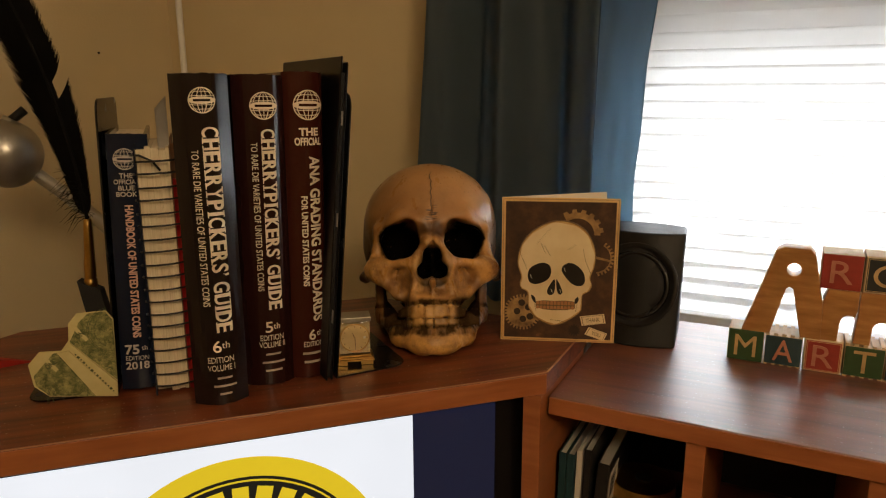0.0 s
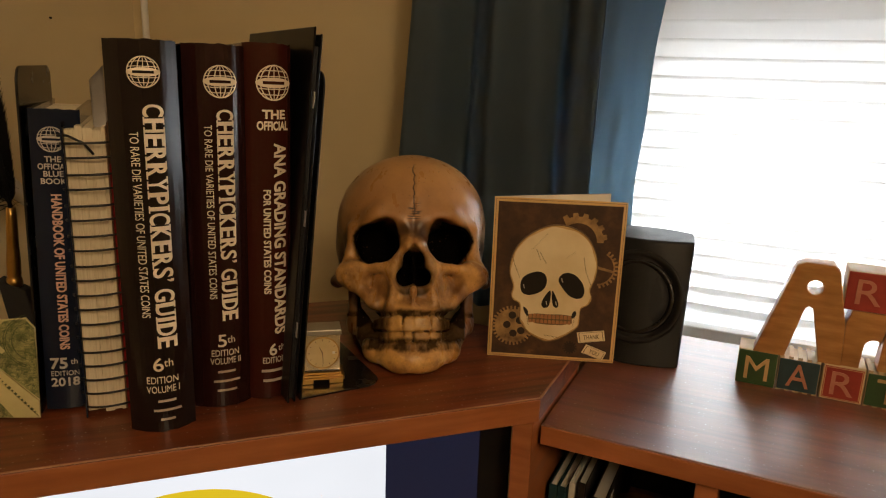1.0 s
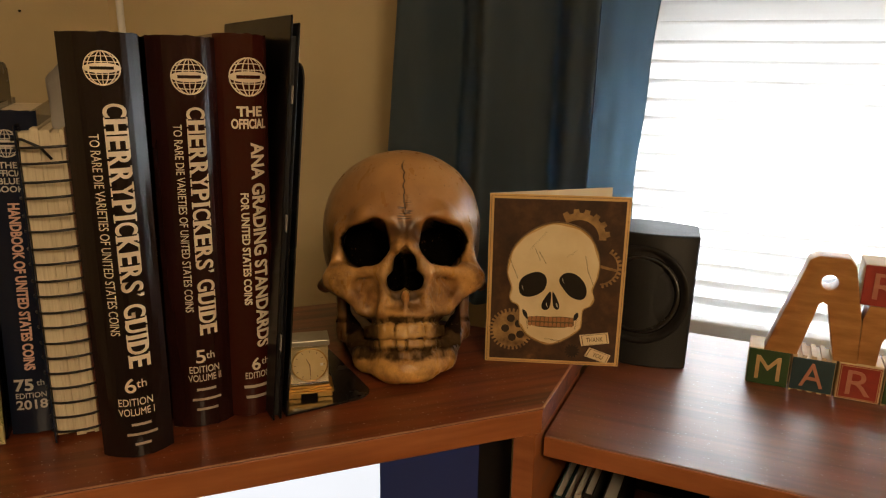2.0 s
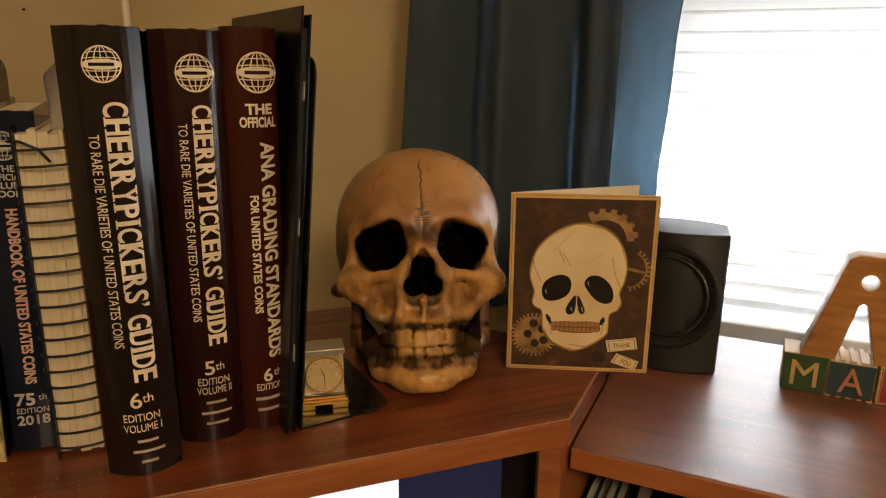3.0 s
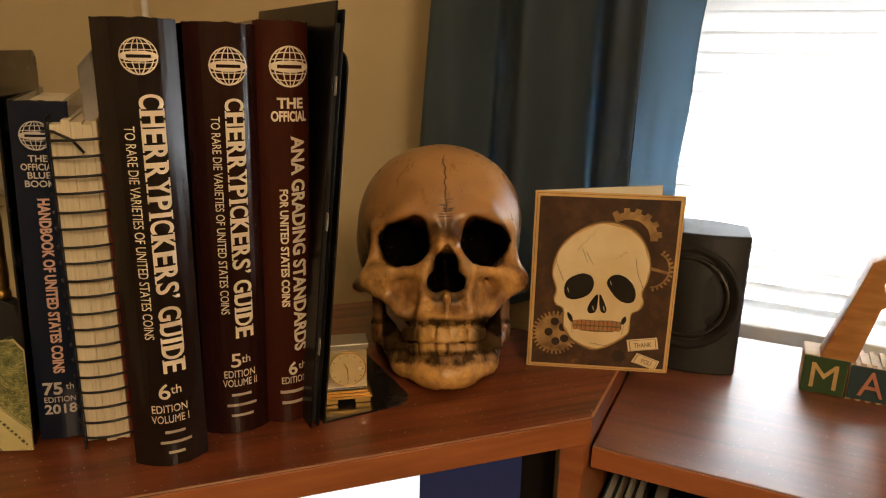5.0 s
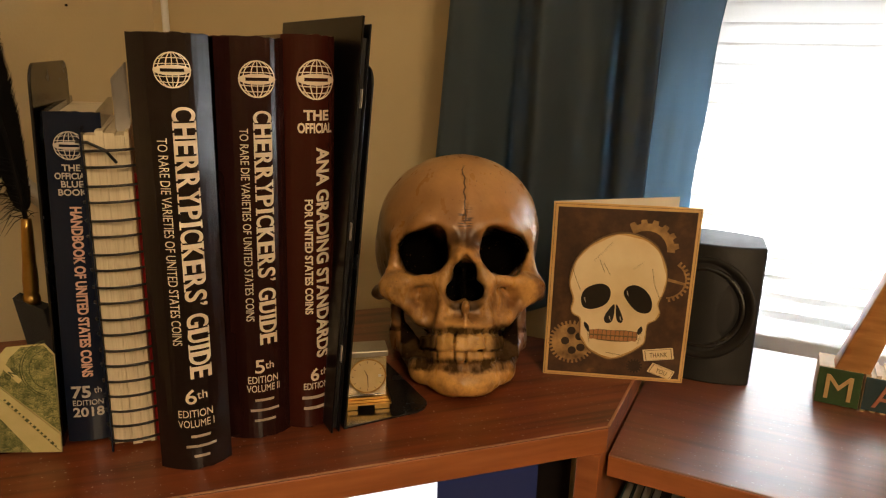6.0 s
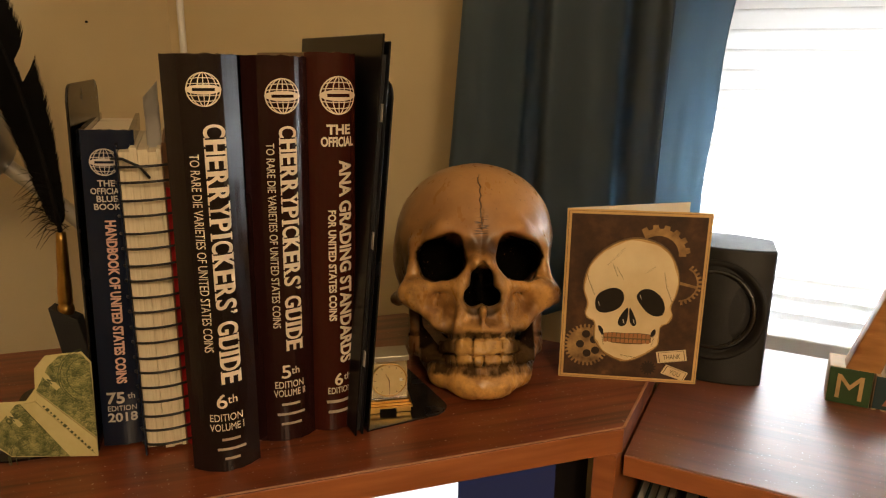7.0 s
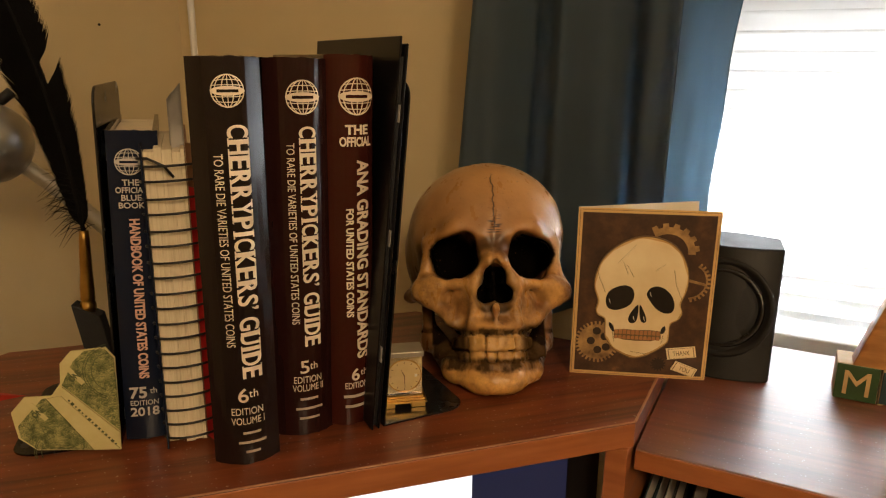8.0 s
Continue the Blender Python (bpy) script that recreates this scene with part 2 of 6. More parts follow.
def slab_title(words, cap, length, depth=0.0001):
    """A condensed title with slab feet on its stems, reading downwards, centred on the origin."""
    unit = length / sum(SLAB_WIDE.get(c, 1.0) for c in words)
    out, x = bmesh.new(), -length / 2
    for c in words:
        w = SLAB_WIDE.get(c, 1.0) * unit
        if c == "'":
            join(out, prism([(x + w * 0.2, cap * 0.5), (x + w * 0.2, cap * 0.36), (x + w * 0.45, cap * 0.33), (x + w * 0.25, cap * 0.2), (x + w * 0.3, cap * 0.17), (x + w * 0.8, cap * 0.32), (x + w * 0.8, cap * 0.5)], -depth, depth))
        elif c != " ":
            g = w - unit * 0.10
            stem = unit * 0.27
            if c == "I":
                join(out, box(x + w / 2 - stem / 2, x + w / 2 + stem / 2, -cap / 2, cap / 2, -depth, depth))
            else:
                join(out, text_bmesh(c, cap / 0.72, g, cap * 0.024, depth), Matrix.Translation((x + w / 2, 0, 0)))
            feet = SLAB_FEET.get(c, ())
            for at, top, low in feet:
                cx = x + unit * 0.05 + at * g
                if c in "HREPKUD" and at < 0.5:
                    join(out, box(cx - stem * 0.35, cx + stem * 0.65, -cap * 0.47, cap * 0.47, -depth, depth * 1.05))
                for on, y in ((top, cap * 0.468), (low, -cap * 0.468)):
                    if on:
                        join(out, box(cx - stem * 0.85, cx + stem * 1.05, y - cap * 0.032, y + cap * 0.032, -depth, depth * 1.1))
        x += w
    for v in out.verts:
        v.co.x, v.co.y = v.co.y, -v.co.x
    return out


def join(bm, other, m=None):
    """Adds the second bmesh, moved by m, to the first."""
    me = bpy.data.meshes.new("tmp")
    if m is not None:
        other.transform(m)
    other.to_mesh(me)
    other.free()
    bm.from_mesh(me)
    bpy.data.meshes.remove(me)
    return bm


# ---- the room ----
def build_room():
    x1, y0, z1 = 2.6, -2.4, 2.44
    tagged(solid("floor", box(WALL_X - 0.1, x1 + 0.1, y0 - 0.1, WALL_Y + 0.1, -0.1, 0), M_CARPET), "tan carpet over the whole floor", "floor", kind="structure")
    tagged(solid("ceiling", box(WALL_X - 0.1, x1 + 0.1, y0 - 0.1, WALL_Y + 0.1, z1, z1 + 0.1), M_CEIL), "plain white painted ceiling", "ceiling", kind="structure")
    bm = bmesh.new()
    for a in ((WALL_X, WIN_L, 0, z1), (WIN_R, x1, 0, z1), (WIN_L, WIN_R, 0, WIN_B), (WIN_L, WIN_R, WIN_T, z1)):
        box(a[0], a[1], WALL_Y, WALL_Y + 0.14, a[2], a[3], bm=bm)
    solid("wall_north", bm, M_WALL, "beige painted wall with the window in it", "wall", "structure")
    solid("wall_west", box(WALL_X - 0.1, WALL_X, y0, WALL_Y + 0.14, 0, z1), M_WALL, "beige painted wall beside the desk lamp", "wall", "structure")
    solid("wall_east", box(x1, x1 + 0.1, y0, WALL_Y + 0.14, 0, z1), M_WALL, "plain beige painted wall", "wall", "structure")
    solid("wall_south", box(WALL_X - 0.1, x1 + 0.1, y0 - 0.1, y0, 0, z1), M_WALL, "plain beige painted wall", "wall", "structure")


build_room()


def build_window():
    win = thing("window_1", pose(0, 0, 0), "white framed window behind a closed blind", "window", kind="structure")
    for x in (WIN_L + 0.004, WIN_R - 0.044):
        part("window_frame", box(x, x + 0.04, WALL_Y + 0.085, WALL_Y + 0.12, WIN_B + 0.004, WIN_T - 0.004, 0.003), M_TRIM, win)
    for z in (WIN_B + 0.004, WIN_T - 0.044):
        part("window_frame", box(WIN_L + 0.044, WIN_R - 0.044, WALL_Y + 0.085, WALL_Y + 0.12, z, z + 0.04, 0.003), M_TRIM, win)
    m, n, l, b = material("window_glass", 0.02)
    b.inputs["Transmission Weight"].default_value, b.inputs["IOR"].default_value = 1.0, 1.45
    pane = part("pane", box(WIN_L + 0.044, WIN_R - 0.044, WALL_Y + 0.1, WALL_Y + 0.104, WIN_B + 0.044, WIN_T - 0.044), m, win)
    pane.visible_shadow = False
    # unseen casing, added to keep daylight from spreading behind the curtain
    part("casing", box(WIN_L - 0.062, WIN_L - 0.002, WALL_Y - 0.016, WALL_Y - 0.0002, WIN_B - 0.06, WIN_T + 0.06, 0.003), M_TRIM, win, "white painted casing added behind the curtain")
    part("casing", box(WIN_R + 0.002, WIN_R + 0.062, WALL_Y - 0.016, WALL_Y - 0.0002, WIN_B - 0.06, WIN_T + 0.06, 0.003), M_TRIM, win)
    part("casing", box(WIN_L - 0.0015, WIN_R + 0.0015, WALL_Y - 0.016, WALL_Y - 0.0002, WIN_T + 0.001, WIN_T + 0.06, 0.003), M_TRIM, win)
    part("window_sill", box(WIN_L + 0.001, WIN_R - 0.001, WALL_Y - 0.03, WALL_Y + 0.084, WIN_B - 0.02, WIN_B, 0.003), M_TRIM, win, "white painted sill")


build_window()


def blind_material():
    m = bpy.data.materials.new("white_vinyl_slat")
    m.use_nodes = True
    n, l = m.node_tree.nodes, m.node_tree.links
    n.remove(n["Principled BSDF"])
    d, t, mx = n.new("ShaderNodeBsdfDiffuse"), n.new("ShaderNodeBsdfTranslucent"), n.new("ShaderNodeMixShader")
    tx = noise_node(n, l, 5.0, 3.0)
    c = ramp(n, l, tx.outputs[0], [(0.3, (0.78, 0.78, 0.77)), (0.7, (0.86, 0.86, 0.86))])
    l.new(c.outputs[0], d.inputs[0])
    l.new(c.outputs[0], t.inputs[0])
    mx.inputs[0].default_value = 0.29
    l.new(d.outputs[0], mx.inputs[1])
    l.new(t.outputs[0], mx.inputs[2])
    l.new(mx.outputs[0], n["Material Output"].inputs[0])
    return m


def build_blind():
    mat = blind_material()
    blind = thing("window_blind", pose(0, WALL_Y + 0.03, WIN_B), "closed white slatted blind glowing with daylight", "blind")
    pitch, width, tilt = 0.0203, 0.0292, radians(-76)
    bm = bmesh.new()
    k = 6
    rows = []
    for i in range(k + 1):
        s = (i / k - 0.5) * width
        crown = 0.0016 * (1 - (2 * i / k - 1) ** 2)
        y, z = s * math.cos(tilt) + crown * math.sin(tilt), s * math.sin(tilt) - crown * math.cos(tilt)
        rows.append([bm.verts.new((x, y, z)) for x in (WIN_L + 0.006, WIN_R - 0.006)])
    for a, b in zip(rows, rows[1:]):
        bm.faces.new((a[0], a[1], b[1], b[0]))
    bmesh.ops.solidify(bm, geom=bm.faces[:], thickness=0.0006)
    me = mesh_of(bm, "slat", mat, True)
    count = int((WIN_T - WIN_B - 0.05) / pitch)
    for i in range(count):
        ob = new("slat", me)
        ob.parent = blind
        ob.location = (0, 0, 0.034 + i * pitch)
    part("bottom_rail", box(WIN_L + 0.006, WIN_R - 0.006, -0.014, 0.010, 0.001, 0.022, 0.002), M_TRIM, blind)
    part("head_rail", box(WIN_L + 0.006, WIN_R - 0.006, -0.02, 0.02, WIN_T - WIN_B - 0.035, WIN_T - WIN_B - 0.003, 0.002), M_TRIM, blind)


build_blind()


def curtain_material():
    m = bpy.data.materials.new("slate_blue_curtain_cloth")
    m.use_nodes = True
    n, l = m.node_tree.nodes, m.node_tree.links
    b = n["Principled BSDF"]
    b.inputs["Roughness"].default_value = 0.75
    b.inputs["Sheen Weight"].default_value = 0.2
    drift = noise_node(n, l, 8.0, 4.0, stretch=(1, 1, 0.4))
    c = ramp(n, l, drift.outputs[0], [(0.3, (0.145, 0.180, 0.205)), (0.7, (0.190, 0.230, 0.260))])
    l.new(c.outputs[0], b.inputs["Base Color"])
    weave = noise_node(n, l, 700.0, 2.0, stretch=(1, 1, 0.25))
    bump(n, l, b, weave.outputs[0], 0.35, 0.0006)
    t, mx = n.new("ShaderNodeBsdfTranslucent"), n.new("ShaderNodeMixShader")
    tc = ramp(n, l, drift.outputs[0], [(0.3, (0.13, 0.27, 0.42)), (0.7, (0.17, 0.34, 0.50))])
    l.new(tc.outputs[0], t.inputs[0])
    mx.inputs[0].default_value = 0.46
    l.new(b.outputs[0], mx.inputs[1])
    l.new(t.outputs[0], mx.inputs[2])
    l.new(mx.outputs[0], n["Material Output"].inputs[0])
    return m


def build_curtain():
    """One gathered panel with deep folds; its free edge hangs in front of the window."""
    curtain = thing("curtain", pose(0, WALL_Y - 0.064, 0), "slate blue fabric curtain gathered beside the window", "curtain")
    z0, z1, nx, nz = 1.172, 2.28, 200, 90
    bm = bmesh.new()
    grid = []
    for j in range(nz + 1):
        v = j / nz
        z = z0 + (z1 - z0) * v
        row = []
        for i in range(nx + 1):
            u = i / nx
            if u < 0.74:
                # deep pleats
                q = u / 0.74
                x = -0.453 + 0.255 * q + 0.070 * (z - 1.333) * (1 - q) + 0.003 * math.sin(5 * z + 7 * u)
                y = -0.012 + 0.027 * math.sin(2 * math.pi * (q * 2.62 + 0.10 * math.sin(3.0 * q + 1.0) + 0.02 * math.sin(2.5 * z) + 0.30)) + 0.007 * math.sin(2 * math.pi * (q * 6.3 + 0.2 * z))
            elif u < 0.82:
                # the cloth turns back behind the last pleat
                q = (u - 0.74) / 0.08
                x = -0.198 - 0.040 * q + 0.006 * math.sin(math.pi * q) + 0.003 * math.sin(5 * z + 5.2) * (1 - q)
                y = turn_y + (0.026 - turn_y) * (q * q * (3 - 2 * q))
            else:
                # single layer that hangs before the window
                q = (u - 0.82) / 0.18
                edge = -0.1625 + 0.053 * (z - 1.306) + 0.0022 * math.sin(17 * z) + 0.0014 * math.sin(41 * z + 1)
                x = -0.238 + (edge + 0.238) * q
                y = 0.026 + 0.005 * math.sin(3.0 * q + 4 * z) - 0.006 * q + 0.0035 * noise.noise((q * 5, z * 16, 8))
            if u < 0.74:
                turn_y = y
            y += 0.0035 * noise.noise((u * 9, z * 3.5, 0)) + 0.0018 * noise.noise((u * 34, z * 11, 3))
            row.append(bm.verts.new((x, y, z)))
        grid.append(row)
    for a, b in zip(grid, grid[1:]):
        for i in range(nx):
            bm.faces.new((a[i], a[i + 1], b[i + 1], b[i]))
    bmesh.ops.solidify(bm, geom=bm.faces[:], thickness=0.0009)
    part("panel", bm, curtain_material(), curtain, smooth=True)
    part("curtain_rod", tube([(-0.62, 0, 2.29), (1.2, 0, 2.29)], 0.009, 12), M_BLACK_METAL, curtain, smooth=True)
    for x in (-0.55, 1.15):
        part("rod_bracket", box(x - 0.008, x + 0.008, -0.004, 0.045, 2.27, 2.30, 0.002), M_BLACK_METAL, curtain)


build_curtain()


# ---- desk and hutch ----
def build_desk():
    desk = thing("corner_desk", pose(0, 0, 0), "cherry laminate corner desk carrying the hutch", "desk")
    outline = [(-0.70, 0.22), (-0.45, 0.22), (-0.16, 0.51), (0.75, 0.51), (0.75, 0.965), (-0.32, 0.965), (-0.70, 0.58)]
    part("desktop", prism(outline, DESK - 0.025, DESK, "z", 0.002), M_CHERRY, desk)
    for x0, x1, y0, y1 in ((0.72, 0.74, 0.53, 0.95), (-0.69, -0.67, 0.24, 0.57), (-0.19, -0.17, 0.56, 0.95)):
        part("support_panel", box(x0, x1, y0, y1, 0, DESK - 0.025, 0.002), M_CHERRY_X, desk)


build_desk()

HUTCH_TH = 0.019


def build_corner_hutch():
    h = thing("corner_hutch", pose(0, 0, 0), "cherry laminate corner shelf raised on panels over the desk", "shelf unit")
    out = [(-0.163, 0.699), (-0.163, 0.826), (-0.412, 0.826), (-0.672, 0.568), (-0.672, 0.294), (-0.568, 0.294)]
    part("top_board", prism(out, TOP - HUTCH_TH, TOP, "z", 0.0012), M_CHERRY, h)
    # edge band along the front and along the end that faces the window unit
    d = Vector((1, 1, 0)).normalized()
    a, b = Vector((-0.568, 0.294, 0)), Vector((-0.163, 0.699, 0))
    nrm = Vector((1, -1, 0)).normalized()
    bm = prism([tuple((a + d * 0.001)[:2]), tuple((b - d * 0.0005)[:2]), tuple((b - d * 0.0005 + nrm * 0.0012)[:2]), tuple((a + d * 0.001 + nrm * 0.0012)[:2])], TOP - HUTCH_TH + 0.0002, TOP - 0.0008, "z", 0.0004, 1)
    part("edge_band", bm, M_EDGE, h)
    bm = prism([tuple((a + nrm * 0.0002)[:2]), tuple((b + nrm * 0.0002)[:2]), tuple((b - nrm * 0.0012)[:2]), tuple((a - nrm * 0.0012)[:2])], TOP - 0.0006, TOP + 0.0004, "z", 0.0003, 1)
    part("worn_edge", bm, M_EDGE_WORN, h, "pale worn front edge")
    bm = box(-0.1642, -0.1622, 0.700, 0.824, TOP - 0.0006, TOP + 0.0004, 0.0003, 1)
    part("worn_edge", bm, M_EDGE_WORN, h)
    part("side_panel", box(-0.181, -0.165, 0.690, 0.824, DESK, TOP - HUTCH_TH, 0.0008), M_EDGE, h)
    part("side_panel", box(-0.670, -0.575, 0.300, 0.316, DESK, TOP - HUTCH_TH, 0.0008), M_CHERRY_X, h)
    part("back_panel", prism([(-0.40, 0.81), (-0.655, 0.555), (-0.645, 0.545), (-0.39, 0.80)], DESK, TOP - HUTCH_TH, "z"), M_CHERRY_X, h)


build_corner_hutch()


def build_window_unit():
    h = thing("hutch_unit", pose(0, 0, 0), "cherry laminate cubby shelf unit under the window", "shelf unit")
    th = 0.0165
    part("top_board", box(-0.1625, 0.75, 0.704, 0.962, RTOP - th, RTOP, 0.0012), M_CHERRY_X, h)
    part("edge_band", box(-0.1620, 0.7495, 0.7028, 0.7042, RTOP - th + 0.0003, RTOP - 0.0008, 0.0004, 1), M_EDGE, h)
    for x in (-0.048, 0.080, 0.21, 0.34, 0.47, 0.60, 0.7345):
        part("divider", box(x, x + 0.0155, 0.708, 0.950, DESK, RTOP - th, 0.0008), M_EDGE, h)
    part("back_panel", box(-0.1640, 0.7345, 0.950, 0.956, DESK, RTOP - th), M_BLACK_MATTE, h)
    part("shelf", box(-0.1640, 0.7345, 0.715, 0.950, 0.98, 0.995, 0.0008), M_CHERRY_X, h)


build_window_unit()


# ---- books: local x runs along the row, y away from the viewer, z up ----
ROW = 54.0                                       # direction of the row of spines, degrees


def spine_surface(width, bulge, s):
    """Where a rounded spine lies at s across its width: place across, depth."""
    u = max(-1.0, min(1.0, 2 * s / width))
    return s, -bulge * (1 - u * u)


def on_spine(bm, width, bulge, s0, z0, lift=0.0002):
    """Lays flat lettering (x across, y up) on a rounded spine."""
    reach = max(abs(v.co.x) for v in bm.verts)
    cut = -reach
    while cut < reach:
        bmesh.ops.bisect_plane(bm, geom=bm.verts[:] + bm.edges[:] + bm.faces[:], plane_co=(cut, 0, 0), plane_no=(1, 0, 0))
        cut += 0.0022
    for edge, way in ((width / 2 - 0.0004 - s0, 1), (-width / 2 + 0.0004 - s0, -1)):
        if reach > abs(edge):
            bmesh.ops.bisect_plane(bm, geom=bm.verts[:] + bm.edges[:] + bm.faces[:], plane_co=(edge, 0, 0), plane_no=(way, 0, 0), clear_outer=True)
    for v in bm.verts:
        s, d = spine_surface(width, bulge, v.co.x + s0)
        v.co = Vector((s, d - lift - v.co.z, v.co.y + z0))
    bmesh.ops.recalc_face_normals(bm, faces=bm.faces)
    return bm


def globe_bmesh(r):
    """Emblem of a globe: ring, meridians and parallels as raised strokes."""
    bm = bmesh.new()
    w = r * 0.045
    ring = [(r * math.cos(a), r * math.sin(a), 0) for a in [2 * math.pi * i / 36 for i in range(36)]]
    tube(ring, w, 4, bm, True)
    for k in (0.36, 0.78):
        tube([(r * k * math.cos(a), r * math.sin(a), 0) for a in [2 * math.pi * i / 28 for i in range(28)]], w * 0.8, 4, bm, True)
    tube([(0, -r, 0), (0, r, 0)], w * 0.8, 4, bm)
    for h in (-0.68, -0.36, 0.36, 0.68):
        c = math.sqrt(1 - h * h) * r
        tube([(-c, h * r * 0.92, 0), (-c * 0.5, h * r * 1.02, 0), (c * 0.5, h * r * 1.02, 0), (c, h * r * 0.92, 0)], w * 0.8, 4, bm)
    for v in bm.verts:
        v.co.z *= 0.25
    return bm


def emblem(book, width, bulge, s0, z0, r, ink, ground):
    e = part("emblem", on_spine(globe_bmesh(r), width, bulge, s0, z0), ink, book, "globe emblem in thin lines")
    bm = prism([(r * 1.06 * math.cos(a), r * 0.30 * math.sin(a)) for a in [2 * math.pi * i / 28 for i in range(28)]], 0, 0.0003)
    part("emblem_band", on_spine(bm, width, bulge, s0, z0, 0.0003), ink, e)
    part("emblem_bar", on_spine(box(-r * 0.66, r * 0.66, -r * 0.09, r * 0.09, 0, 0.0003), width, bulge, s0, z0, 0.0005), ground, e)


def hard_book(name, place, lean, width, height, depth, bulge, cover, label, lines, turn=0.0, frayed=True, page_tone=None):
    """A bound book standing on its foot: boards, rounded spine, page block and printed lines.
    lines: words, size, across, height of the middle, length (0: natural), downwards, boldness, ink."""
    book = thing(name, Matrix.Translation((place[0], place[1], place[2] + 0.0006)) @ pose(0, 0, 0, 0, 0, ROW + turn) @ pose(0, 0, 0, 0, lean, 0), label, "book", "books on the shelf")
    half, th = width / 2, 0.0028
    # wrapper: boards and spine in one sweep round the block
    outer, inner = [], []
    n = 14
    for i in range(n + 1):
        s = -half + width * i / n
        outer.append((s, spine_surface(width, bulge, s)[1]))
        inner.append((s * (half - th) / half, spine_surface(width, bulge, s)[1] + th * 0.7))
    ring = [(-half, depth)] + outer + [(half, depth), (half - th, depth)] + inner[::-1] + [(-half + th, depth)]
    bm = bmesh.new()
    levels = 10
    loops = []
    for k in range(levels + 1):
        z = height * k / levels
        row = []
        for x, y in ring:
            wob = 0.0005 * noise.noise((x * 60, y * 60, z * 18 + width * 100))
            fray = 0.0012 * noise.noise((x * 230, y * 200, 3.0 + height)) if frayed and k in (0, levels) else 0.0
            row.append(bm.verts.new((x, y + wob, z + fray)))
        loops.append(row)
    for a, b in zip(loops, loops[1:]):
        for i in range(len(ring)):
            j = (i + 1) % len(ring)
            bm.faces.new((a[i], a[j], b[j], b[i]))
    m = len(outer)
    for row, flip in ((loops[0], False), (loops[-1], True)):
        o = row[0:m + 2]
        q = row[m + 2:][::-1]
        for i in range(len(o) - 1):
            f = (o[i], o[i + 1], q[i + 1], q[i])
            bm.faces.new(f)
    bmesh.ops.recalc_face_normals(bm, faces=bm.faces)
    part("cover", bm, cover, book, smooth=False)
    part("page_block", box(-half + th, half - th, 0.001, depth - 0.004, 0.003, height - 0.004, 0.0006, 1), M_PAGES, book, "cream page block")
    for words, size, s0, z0, length, down, bold, ink in lines:
        glyphs = slab_title(words, size * 0.72, length) if words == TITLE else text_bmesh(words, size, length, bold, 0.0001, down=down)
        part("lettering", on_spine(glyphs, width, bulge, s0, z0), ink, book)
    return book


def print_bars(book, width, bulge, rows, ink):
    for s0, z0, length, h in rows:
        part("print_bar", on_spine(box(-length / 2, length / 2, -h / 2, h / 2, 0, 0.0002), width, bulge, s0, z0), ink, book)


TITLE = "CHERRYPICKERS' GUIDE"
SUB = "TO RARE DIE VARIETIES OF UNITED STATES COINS"
b1 = hard_book("book", (-0.3745, 0.5370, TOP), 0.2, 0.0400, 0.2480, 0.172, 0.010, M_JACKET_A, "thick brown-black hardcover coin guide in a glossy jacket",
               [(TITLE, 0.0164, 0.0054, 0.1345, 0.154, True, 0.0003, M_CREAM_INK), (SUB, 0.0070, -0.0060, 0.137, 0.116, True, 0.0, M_CREAM_INK),
                ("6", 0.0130, -0.0010, 0.0470, 0.0062, False, 0.0001, M_CREAM_INK), ("th", 0.0072, 0.0052, 0.0478, 0, False, 0.0, M_CREAM_INK),
                ("EDITION", 0.0066, 0.0010, 0.0362, 0.019, False, 0.0, M_CREAM_INK), ("VOLUME I", 0.0066, 0.0010, 0.0297, 0.020, False, 0.0, M_CREAM_INK)], turn=-8)
emblem(b1, 0.0400, 0.010, 0.0014, 0.2295, 0.0088, M_CREAM_INK, M_JACKET_A)
print_bars(b1, 0.0400, 0.010, [(0.003, 0.0215, 0.011, 0.0016), (0.003, 0.0150, 0.017, 0.0016), (0.003, 0.0085, 0.009, 0.0016)], M_BAR_INK)
b2 = hard_book("book", (-0.3632, 0.5813, TOP), 0.8, 0.0385, 0.2475, 0.175, 0.008, M_JACKET_B, "dark maroon hardcover coin guide in a glossy jacket",
               [(TITLE, 0.0150, 0.0055, 0.1355, 0.144, True, 0.0003, M_CREAM_INK), (SUB, 0.0066, -0.0052, 0.1385, 0.117, True, 0.0, M_CREAM_INK),
                ("5", 0.0125, -0.0005, 0.0495, 0.0060, False, 0.0001, M_CREAM_INK), ("th", 0.0068, 0.0055, 0.0500, 0, False, 0.0, M_CREAM_INK),
                ("EDITION", 0.0066, 0.0015, 0.0405, 0.0185, False, 0.0, M_CREAM_INK), ("VOLUME II", 0.0066, 0.0015, 0.0345, 0.0205, False, 0.0, M_CREAM_INK)], turn=-5)
emblem(b2, 0.0385, 0.008, 0.0032, 0.2245, 0.0100, M_CREAM_INK, M_JACKET_B)
print_bars(b2, 0.0385, 0.008, [(0.002, 0.0265, 0.012, 0.0016), (0.002, 0.0195, 0.018, 0.0016), (0.002, 0.0125, 0.0135, 0.0016)], M_BAR_INK)
B3_W = 0.0315
